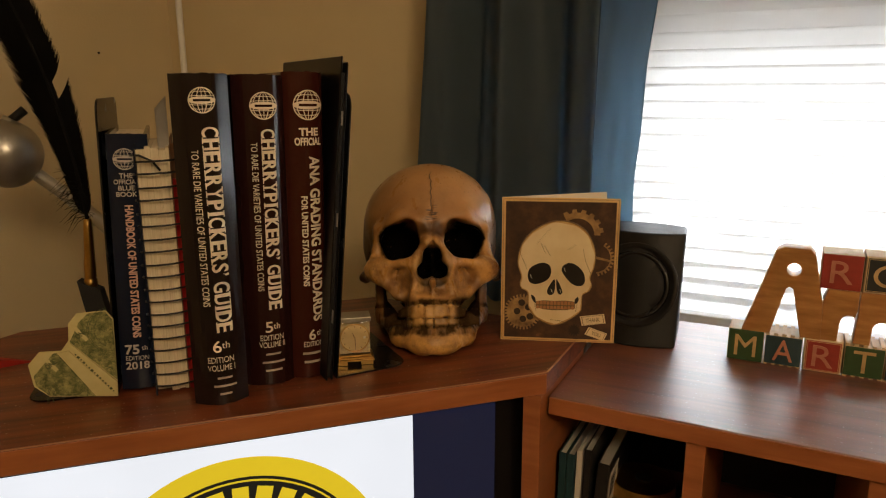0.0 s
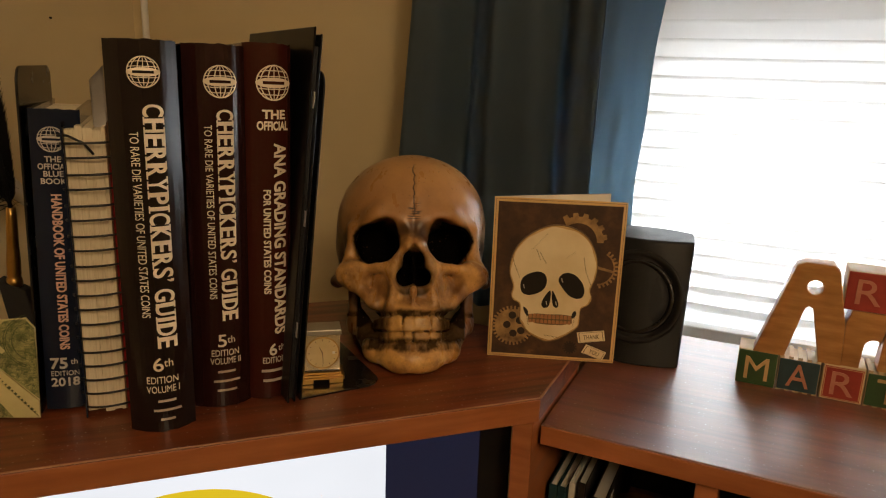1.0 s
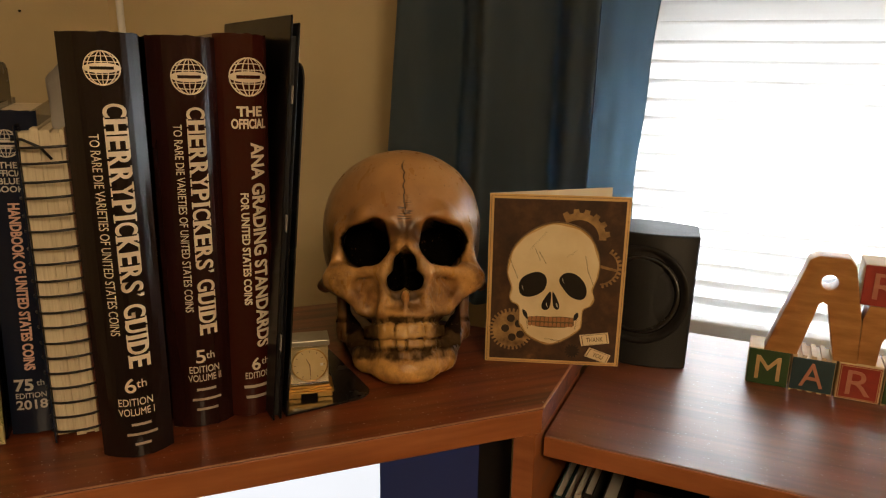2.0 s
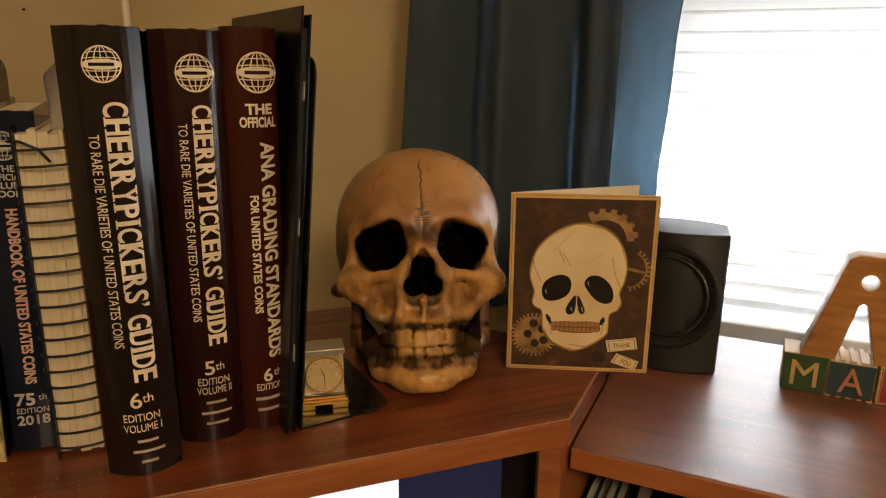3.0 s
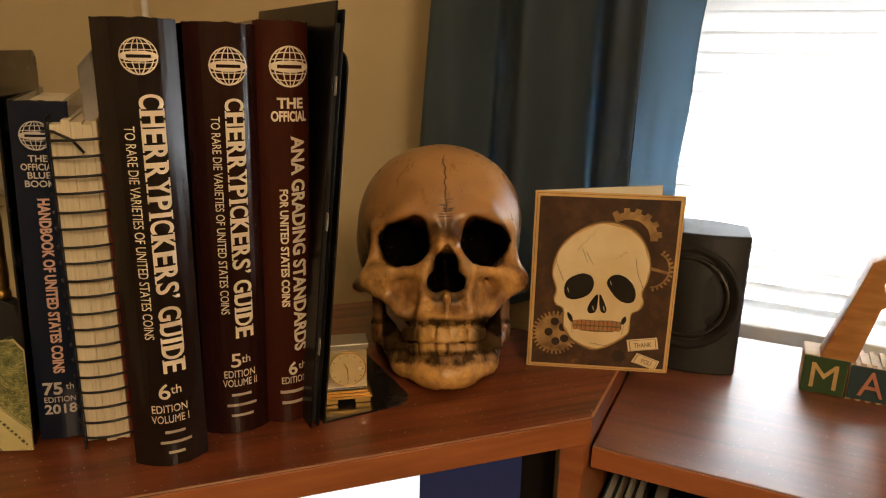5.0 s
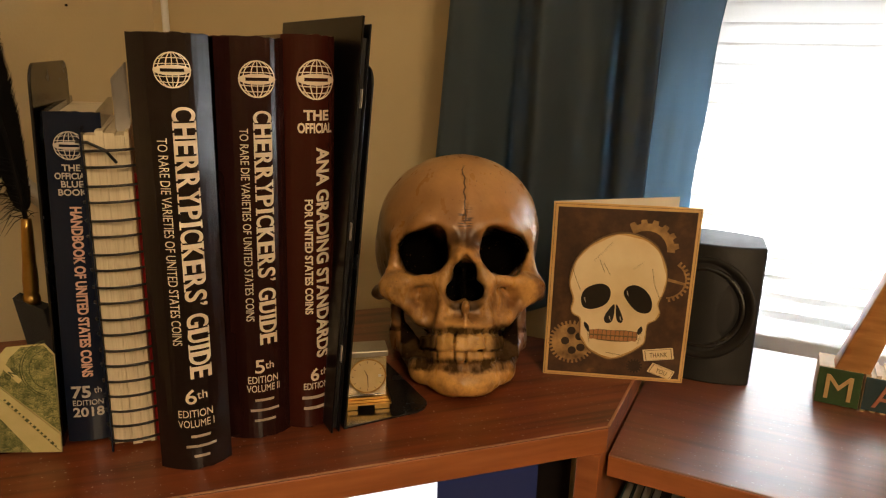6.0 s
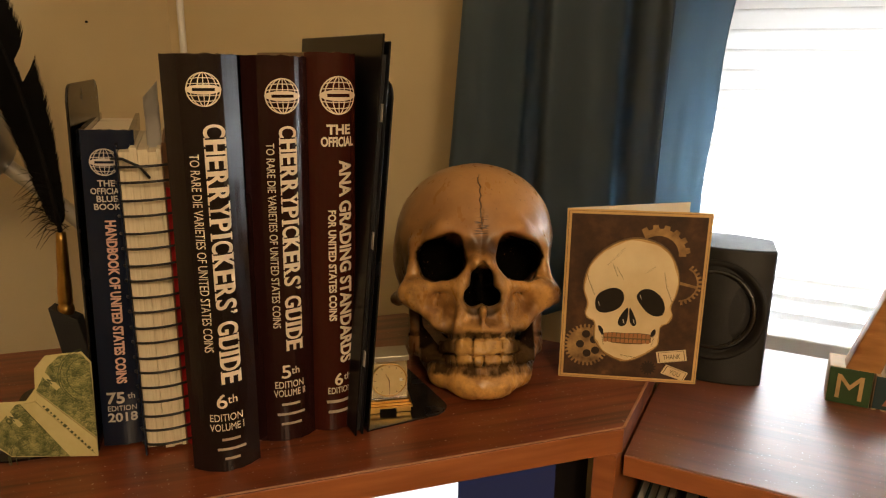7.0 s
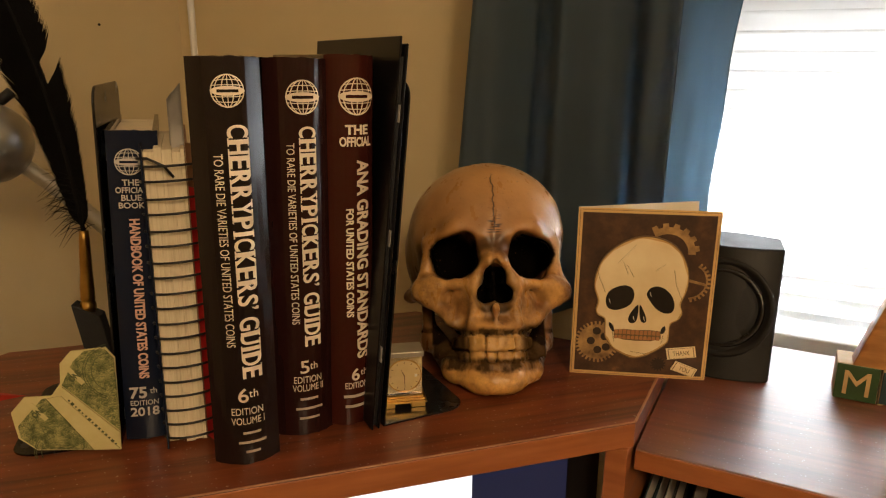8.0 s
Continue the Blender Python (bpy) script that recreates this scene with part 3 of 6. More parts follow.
b3 = hard_book("book", (-0.3436, 0.6071, TOP), 1.2, B3_W, 0.2495, 0.175, 0.008, M_JACKET_C, "maroon hardcover book on coin grading, glossy jacket",
               [("THE", 0.0085, 0.0035, 0.2040, 0, False, 0.0003, M_CREAM_INK), ("OFFICIAL", 0.0085, 0.0030, 0.1965, 0.0215, False, 0.0003, M_CREAM_INK),
                ("ANA GRADING STANDARDS", 0.0125, 0.0076, 0.1170, 0.136, True, 0.0004, M_CREAM_INK), ("FOR UNITED STATES COINS", 0.0070, -0.0016, 0.1165, 0.074, True, 0.0002, M_CREAM_INK),
                ("6", 0.0125, 0.002, 0.0375, 0, False, 0.0002, M_CREAM_INK), ("th", 0.0065, 0.0082, 0.0385, 0, False, 0.0, M_CREAM_INK),
                ("EDITION", 0.0064, 0.0030, 0.0295, 0.0165, False, 0.0, M_CREAM_INK)], turn=-4)
emblem(b3, B3_W, 0.008, 0.0035, 0.2245, 0.0112, M_CREAM_INK, M_JACKET_C)
print_bars(b3, B3_W, 0.008, [(0.003, 0.0215, 0.0185, 0.0020), (0.003, 0.0140, 0.0165, 0.0020)], M_BAR_INK)


def row_place(a, b, z=0.0, origin=(-0.316, 0.605)):
    """A place a metres along the row of books and b metres behind the foot of the black binder."""
    c, s = math.cos(radians(ROW)), math.sin(radians(ROW))
    return Vector((origin[0] + a * c - b * s, origin[1] + a * s + b * c, TOP + z))


# ---- navy handbook, spiral book, black binder, bookends ----
NAVY_W = 0.029
b4 = hard_book("book", (-0.4465, 0.5225, TOP + 0.002), 2.2, NAVY_W, 0.203, 0.135, 0.0022, M_NAVY, "slim navy coin handbook with salmon title print",
               [("THE", 0.0052, -0.0020, 0.1715, 0, False, 0.0001, M_SILVER_INK), ("OFFICIAL", 0.0052, -0.0020, 0.1668, 0.0175, False, 0.0001, M_SILVER_INK),
                ("BLUE", 0.0052, -0.0020, 0.1621, 0, False, 0.0001, M_SILVER_INK), ("BOOK", 0.0052, -0.0020, 0.1574, 0, False, 0.0001, M_SILVER_INK),
                ("HANDBOOK OF UNITED STATES COINS", 0.0086, -0.0012, 0.0960, 0.106, True, 0.0003, M_SALMON_INK),
                ("75", 0.0112, -0.0055, 0.0330, 0, False, 0.0003, M_SILVER_INK), ("th", 0.0055, 0.0037, 0.0340, 0, False, 0.0, M_SILVER_INK),
                ("EDITION", 0.0050, -0.0020, 0.0258, 0.0170, False, 0.0, M_SILVER_INK), ("2018", 0.0088, -0.0020, 0.0195, 0.0175, False, 0.0002, M_SILVER_INK)], turn=-6)
emblem(b4, NAVY_W, 0.0022, -0.0022, 0.184, 0.0078, M_SILVER_INK, M_NAVY)

M_RED = speckled("red_card_cover", (0.42, 0.014, 0.013), (0.52, 0.020, 0.017), 30, 0.45)
M_TAN = speckled("tan_worn_card", (0.20, 0.10, 0.045), (0.28, 0.15, 0.07), 30, 0.6)
M_WIRE = speckled("black_coated_wire", (0.006, 0.006, 0.006), (0.01, 0.01, 0.01), 50, 0.3, relief=0.05)
M_PAPER = speckled("white_paper", (0.62, 0.60, 0.55), (0.70, 0.68, 0.62), 20, 0.8)
M_FLAG = speckled("grey_page_flag", (0.52, 0.49, 0.45), (0.62, 0.59, 0.54), 40, 0.7)


def build_spiral_book():
    w, h, d = 0.0335, 0.199, 0.13
    book = thing("spiral_book", Matrix.Translation((-0.4165, 0.5325, TOP)) @ pose(0, 0, 0, 0, 0.3, ROW - 7), "thick spiral-bound book with dog-eared cream pages", "book", "books on the shelf")
    # page block in loosely bound gatherings
    x, k = -w / 2 + 0.0015, 0
    rnd = random.Random(5)
    while x < w / 2 - 0.0105:
        t = rnd.uniform(0.0035, 0.0075)
        t = min(t, w / 2 - 0.0090 - x)
        bm = bmesh.new()
        n = 14
        front = []
        jut = rnd.uniform(-0.0009, 0.0009)
        for i in range(n + 1):
            z = 0.0035 + (h - 0.007) * i / n
            ragged = 0.0012 * noise.noise((x * 300, z * 60, 1.0))
            end = (0.0025 * noise.noise((x * 500, 2.0, i))) if i in (0, n) else 0
            front.append((0.0 + jut + ragged, z + end + rnd.uniform(-0.0008, 0.0008) * (i in (0, n))))
        outline = front + [(d - 0.006, h - 0.005), (d - 0.006, 0.004)]
        prism(outline, x + 0.00007, x + t - 0.00007, "x", bm=bm)
        part("gathering", bm, M_PAGES, book)
        x += t
        k += 1
    part("front_cover", box(-w / 2, -w / 2 + 0.0012, -0.004, d, 0.001, h - 0.001, 0.0003, 1), M_NAVY, book, "dark card cover")
    part("divider_card", box(w / 2 - 0.0088, w / 2 - 0.0083, 0.001, d - 0.01, 0.002, h - 0.003), M_TAN, book)
    splay = [(w / 2 - 0.0080, d), (w / 2 - 0.0080, 0.006), (w / 2 - 0.0012, -0.0075), (w / 2 - 0.0002, -0.0070), (w / 2 - 0.0068, 0.0065), (w / 2 - 0.0068, d)]
    part("back_cover", prism(splay, 0.001, h * 0.86, "z"), M_RED, book, "red card cover punched for the wire")
    part("back_cover_corner", prism(splay, h * 0.862, h - 0.001, "z"), M_TAN, book, "torn tan corner of the cover")
    # wire: one coil, with a loop over the pages for every turn
    turns = 19
    for i in range(turns):
        z = 0.0085 + (h - 0.022) * i / (turns - 1)
        pts = []
        for j in range(17):
            a = math.pi * (1.0 + 1.02 * j / 16)
            pts.append((0.0 + (w / 2 + 0.0012) * math.cos(a), 0.0015 + 0.0095 * math.sin(a), z + 0.0022 * j / 16 + 0.0006 * math.sin(3.1 * i)))
        part("wire_loop", tube(pts, 0.0008, 6), M_WIRE, book, smooth=True)
        part("punched_hole", tube([(w / 2 - 0.0030 + 0.0008 * math.cos(c), -0.0055 - 0.0012 * math.cos(c), z + 0.0022 + 0.0016 * math.sin(c)) for c in [2 * math.pi * q / 10 for q in range(10)]], 0.0004, 5, None, True), M_BLACK_METAL, book)
    part("wire_end", tube([(-w / 2 - 0.002, 0.0, h - 0.009), (-w / 2 + 0.004, -0.006, h - 0.0085), (-0.004, -0.0068, h - 0.013), (0.001, -0.0062, h - 0.020)], 0.0009, 6), M_WIRE, book, smooth=True)
    # page flag stuck to the top
    bm = bmesh.new()
    cols = [[bm.verts.new((0.000 + 0.0085 * i / 6, 0.02 + 0.004 * math.sin(j * 0.7) + 0.003 * (j / 6) * i / 6, h - 0.01 + 0.044 * j / 6 * (0.78 + 0.22 * i / 6))) for i in range(7)] for j in range(7)]
    for a, b in zip(cols, cols[1:]):
        for i in range(6):
            bm.faces.new((a[i], a[i + 1], b[i + 1], b[i]))
    bmesh.ops.solidify(bm, geom=bm.faces[:], thickness=0.0002)
    part("page_flag", bm, M_FLAG, book, "grey folded page flag", smooth=True)


build_spiral_book()


def rounded_plate(w, h, r):
    return [(0, 0), (w, 0)] + arc(w - r, h - r, r, 0, 90, 8) + arc(r, h - r, r, 90, 180, 8)


def build_bookend(name_place, foot_sign, label, height, depth, lean):
    """Bent steel plate: an upright with rounded upper corners and a foot that runs out sideways."""
    e = thing("bookend", name_place, label, "bookend", "bookends")
    bm = prism([(y, z) for y, z in rounded_plate(depth, height, 0.012)], -0.0008, 0.0008, "x", 0.0004, 1)
    for v in bm.verts:
        v.co.x += v.co.z * math.tan(radians(lean))
    part("upright", bm, M_BLACK_METAL, e)
    r, reach = 0.014, 0.066
    foot = [(0, 0), (reach - r, 0)] + arc(reach - r, r, r, -90, 0, 6) + arc(reach - r, depth - r, r, 0, 90, 6) + [(0, depth)]
    bm = prism([(foot_sign * a, b) for a, b in foot], 0.0, 0.0016, "z", 0.0004, 1)
    part("foot_plate", bm, M_BLACK_METAL, e)
    bm = tube([(foot_sign * 0.0006, 0.002, 0.0022), (foot_sign * 0.0006, depth - 0.002, 0.0022)], 0.0012, 8)
    part("bend", bm, M_BLACK_METAL, e, smooth=True)
    return e


build_bookend(Matrix.Translation(row_place(0.0035, 0.004)) @ pose(0, 0, 0, 0, 0, ROW), 1, "black steel bookend with a small clock on its foot", 0.234, 0.13, 5.2)
build_bookend(Matrix.Translation((-0.4585, 0.5090, TOP)) @ pose(0, 0, 0, 0, 0, ROW - 10), -1, "black steel bookend with a paper heart on its foot", 0.231, 0.11, 1.8)

# glossy black binder between the maroon book and the bookend
binder = thing("binder", Matrix.Translation(row_place(-0.0015, 0.0)) @ pose(0, 0, 0, 0, 0, ROW) @ pose(0, 0, 0, 0, 5.2, 0), "thin glossy black presentation binder standing upright", "binder")
part("front_board", box(-0.0060, -0.0046, 0, 0.168, 0.001, 0.262, 0.0005, 1), M_BLACK_GLOSS, binder)
part("back_board", box(-0.0010, 0.0004, 0.001, 0.168, 0.001, 0.258, 0.0005, 1), M_BLACK_GLOSS, binder)
part("filler", box(-0.0044, -0.0012, 0.004, 0.160, 0.003, 0.250), M_BLACK_MATTE, binder)
for z in (0.05, 0.13, 0.21):
    part("staple", box(-0.0026, -0.0022, 0.0008, 0.004, z, z + 0.011), M_SILVER_INK, binder)


# ---- the skull ----
def implicit_surface(name, f, low, high, step):
    """A closed surface round f < 0, by surface nets."""
    ax = [np.arange(a, b + step, step, dtype=np.float32) for a, b in zip(low, high)]
    X, Y, Z = np.meshgrid(*ax, indexing="ij")
    V = f(X, Y, Z).astype(np.float32)
    S = V < 0
    n = [len(a) - 1 for a in ax]
    total = np.zeros((*n, 3), np.float32)
    count = np.zeros(n, np.float32)
    sl = lambda o: tuple(slice(k, k + m) for k, m in zip(o, n))
    corners = [(i, j, k) for i in (0, 1) for j in (0, 1) for k in (0, 1)]
    for a in corners:
        for axis in range(3):
            if a[axis]:
                continue
            b = tuple(c + (q == axis) for q, c in enumerate(a))
            va, vb = V[sl(a)], V[sl(b)]
            cross = (va < 0) != (vb < 0)
            t = np.where(cross, va / np.where(cross, va - vb, 1), 0)
            for q in range(3):
                total[..., q] += np.where(cross, a[q] + (t if q == axis else 0), 0)
            count += cross
    used = count > 0
    index = np.full(n, -1, np.int64)
    index[used] = np.arange(used.sum())
    base = np.stack(np.nonzero(used), 1)
    pts = (base + total[used] / count[used][:, None]) * step + np.array(low, np.float32)
    faces = []
    for axis in range(3):
        a = [slice(1, m) for m in n]
        a[axis] = slice(0, n[axis])
        lo = S[tuple(slice(s.start, s.stop) for s in a)]
        up = list(a)
        up[axis] = slice(1, n[axis] + 1)
        hi = S[tuple(up)]
        cross = lo != hi
        idx = np.stack(np.nonzero(cross), 1)
        for q in range(3):
            if q != axis:
                idx[:, q] += 1
        p, r = [(1, 2), (2, 0), (0, 1)][axis]
        ep, er = np.zeros(3, int), np.zeros(3, int)
        ep[p], er[r] = 1, 1
        get = lambda o: index[tuple((idx - o).T)]
        quad = np.stack([get(0 * ep), get(ep), get(ep + er), get(er)], 1)
        flip = hi[cross]
        quad[flip] = quad[flip][:, ::-1]
        faces.append(quad)
    quads = np.concatenate(faces)
    quads = quads[(quads >= 0).all(1)]
    me = bpy.data.meshes.new(name)
    me.from_pydata(pts.tolist(), [], quads.tolist())
    me.shade_smooth()
    return me


def smin(a, b, k):
    h = np.clip(0.5 + 0.5 * (b - a) / k, 0, 1)
    return b + (a - b) * h - k * h * (1 - h)


def smax(a, b, k):
    return -smin(-a, -b, k)


def ell(X, Y, Z, c, r):
    x, y, z = (X - c[0]) / r[0], (Y - c[1]) / r[1], (Z - c[2]) / r[2]
    k0 = np.sqrt(x * x + y * y + z * z)
    k1 = np.sqrt((x / r[0]) ** 2 + (y / r[1]) ** 2 + (z / r[2]) ** 2) + 1e-6
    return k0 * (k0 - 1) / k1


def cap(X, Y, Z, a, b, ra, rb=None):
    rb = ra if rb is None else rb
    d = [q - p for p, q in zip(a, b)]
    h = np.clip(((X - a[0]) * d[0] + (Y - a[1]) * d[1] + (Z - a[2]) * d[2]) / sum(v * v for v in d), 0, 1)
    return np.sqrt((X - a[0] - h * d[0]) ** 2 + (Y - a[1] - h * d[1]) ** 2 + (Z - a[2] - h * d[2]) ** 2) - (ra + (rb - ra) * h)


def block(X, Y, Z, c, half, r):
    q = [np.abs(P - m) - (s - r) for P, m, s in zip((X, Y, Z), c, half)]
    out = np.sqrt(sum(np.maximum(v, 0) ** 2 for v in q))
    return out + np.minimum(np.maximum(np.maximum(q[0], q[1]), q[2]), 0) - r


def skull_field(X, Y, Z):
    """A skull in millimetres, face towards -y, chin at z = 0."""
    A = np.abs(X)
    s = ell(X, Y, Z, (0, 8, 121.5), (68.3, 88, 66))
    s = smin(s, ell(X, Y, Z, (0, -28, 136), (59, 51, 51)), 24)
    s = smin(s, ell(A, Y, Z, (36.5, 30, 114), (31, 46, 43)), 16)
    # brow, outer rim, cheekbone and arch
    s = smin(s, cap(A, Y, Z, (10, -77, 121), (29, -75, 127.5), 6, 5.5), 12)
    s = smin(s, cap(A, Y, Z, (29, -75, 127.5), (49, -61, 117), 5.5, 5), 9)
    s = smin(s, cap(A, Y, Z, (50, -61, 116), (53, -58, 92), 4.5, 5.5), 7)
    s = smin(s, ell(A, Y, Z, (50, -61, 79), (15, 13, 12)), 7)
    s = smin(s, cap(A, Y, Z, (19, -81, 84), (44, -70, 83.5), 3.6, 5), 10)
    s = smin(s, cap(A, Y, Z, (55, -56, 77), (65, -29, 76), 6.5, 5.2), 5)
    s = smin(s, cap(A, Y, Z, (65, -29, 76), (60, 14, 84), 5.2, 6), 5)
    s = smin(s, cap(A, Y, Z, (48, -63, 72), (32, -74, 53), 6.2, 4.2), 7)
    # upper jaw and nose bones
    s = smin(s, ell(X, Y, Z, (0, -58, 66), (36, 28, 27)), 8)
    s = smin(s, ell(X, Y, Z, (0, -61, 50), (30, 32, 11)), 6)
    s = smin(s, cap(A, Y, Z, (5, -80, 114), (3.5, -92, 100), 5, 4), 5)
    s = smin(s, cap(A, Y, Z, (9.5, -85, 104), (18.0, -84, 70), 3.4, 3.4), 11)
    s = smin(s, cap(A, Y, Z, (18, -85, 66), (20, -86, 54), 2.6, 2.2), 7)
    # temples, hollows beside the nose, cheeks and above the nose
    s = smax(s, -ell(A, Y, Z, (88, -36, 104), (21, 24, 27)), 12)
    s = smax(s, -ell(A, Y, Z, (29, -92, 66), (11, 12, 13)), 7)
    s = smax(s, -ell(A, Y, Z, (57, -38, 46), (15, 34, 17)), 7)
    s = smax(s, -ell(A, Y, Z, (13, -92, 112), (7, 8, 7)), 6)
    c9, s9 = math.cos(radians(17)), math.sin(radians(17))
    xr, zr = (A - 29.5) * c9 - (Z - 106) * s9, (A - 29.5) * s9 + (Z - 106) * c9
    eye = block(xr + 0.10 * zr, Y, zr, (0, -86, 0), (17.6, 66, 16.2), 9.5)
    eye = smax(eye, ell(A, Y, Z, (24, -84, 107), (40, 70, 36)), 8)
    s = smax(s, -eye, 3)
    nose = cap(A, Y, Z, (0, -92, 98.5), (5.8, -94, 78), 3.2, 7.8)
    nose = smin(nose, cap(A, Y, Z, (0, -94, 96), (3, -60, 84), 3.8, 7.5), 2.5)
    nose = smin(nose, cap(A, Y, Z, (6.2, -98, 75.5), (6.0, -58, 76), 7.6, 8), 2.5)
    s = smax(s, -nose, 1.6)
    s = smin(s, cap(X, Y, Z, (0.5, -70, 94), (0.8, -77, 64), 1.2, 2.0), 2)
    s = smin(s, ell(X, Y, Z, (0, -92, 64), (3.0, 5.5, 4)), 3)
    s = smin(s, cap(X, Y, Z, (0, -92, 62), (0, -93, 50), 2.0, 1.2), 3)
    # lower jaw
    j = ell(X, Y, Z, (0, -78, 10), (24, 14, 11.5))
    j = smin(j, cap(A, Y, Z, (11, -79, 10), (29, -64, 17), 10.5, 10), 7)
    j = smin(j, cap(A, Y, Z, (29, -64, 17), (46, -20, 41), 10, 9), 7)
    j = smin(j, ell(X, Y, Z, (0, -63, 19), (30, 27.5, 7)), 5)
    j = smax(j, -ell(X, Y, Z, (0, -44, 6), (27, 31, 30)), 6)
    ram = block(A, Y + (Z - 46) * 0.14, Z, (50.5, -12, 61), (4.2, 17, 31), 4)
    j = smin(j, ram, 9)
    j = smin(j, cap(A, Y, Z, (51, -24, 68), (47, -31, 42), 3.4, 4), 6)
    j = smin(j, cap(A, Y, Z, (51, 4, 74), (55, 6, 88), 6, 6), 5)
    j = smin(j, ell(X, Y, Z, (0, -88, 7), (11, 5, 7)), 8)
    j = smax(j, -ell(X, Y, Z, (0, -99, 18.5), (34, 8, 4)), 4)
    s = np.minimum(s, j)
    # teeth with root ridges, on two arches
    for k in range(7):
        deg = (7.6, 22, 36, 49, 62, 77, 93)[k]
        wide = (4.3, 3.7, 3.9, 3.6, 3.6, 4.4, 4.4)[k]
        for rx, ry, cy, zc, hh, up in ((28.8, 30.6, -61, 37.2, (5.7, 5.2, 5.7, 5.0, 4.6, 4.4, 4.3)[k], 1), (27.2, 28.8, -60.2, 27.4, (4.0, 4.1, 4.3, 4.0, 3.9, 3.9, 3.9)[k], -1)):
            for side in (-1, 1):
                a = radians(deg + side * (0.8, -1.0, 0.6, -0.5, 0.9, 0.3, 0.0)[k])
                px, py = rx * math.sin(a) * side, cy - ry * math.cos(a)
                ux, uy = math.cos(a), math.sin(a) * side
                lx, ly = (X - px) * ux + (Y - py) * uy, -(X - px) * uy + (Y - py) * ux
                w = wide * (1.0 if up > 0 else 0.84)
                zt = zc + 0.5 * math.sin(5 * k + 2 * side + up)
                tooth = block(lx * (1 + 0.016 * up * (Z - zt)), ly, Z, (0, 0.4 * math.sin(3 * k + side), zt), (w - 0.12, 3.2, hh), 1.7)
                s = smin(s, tooth, 0.7)
                if k < 5:
                    s = smin(s, cap(lx, ly, Z, (0, 1.6, zt + up * hh * 0.8), (0, 4.4, zt + up * (hh + (11 if up > 0 else 5) + 2 * math.sin(7 * k + side))), 2.7, 1.1), 2.2)
    # uneven cast surface, rougher over the face than on the dome
    face = np.clip((120 - Z) / 30, 0.15, 1)
    s = s + 0.35 * np.sin(X * 0.21 + 1.3) * np.sin(Y * 0.17 + 0.4) * np.sin(Z * 0.19) + face * (0.30 * np.sin(X * 0.5 + Z * 0.33) * np.sin(Z * 0.45 + Y * 0.4 + 1.0) + 0.16 * np.sin(X * 1.1 + Y * 0.7) * np.sin(Z * 0.8 + X * 0.3))
    # frontal seam: a fine wandering line that breaks up above the nose
    line = 1.0 * np.sin(Z * 0.33) + 0.7 * np.sin(Z * 0.9 + 1) + 0.4 * np.sin(Z * 2.1)
    crack = np.abs(X - line) - 0.45
    return np.where((Y < -20) & (Z > 126) & (Z < 170), np.maximum(s, -np.maximum(crack, -(s + 1.3))), s)


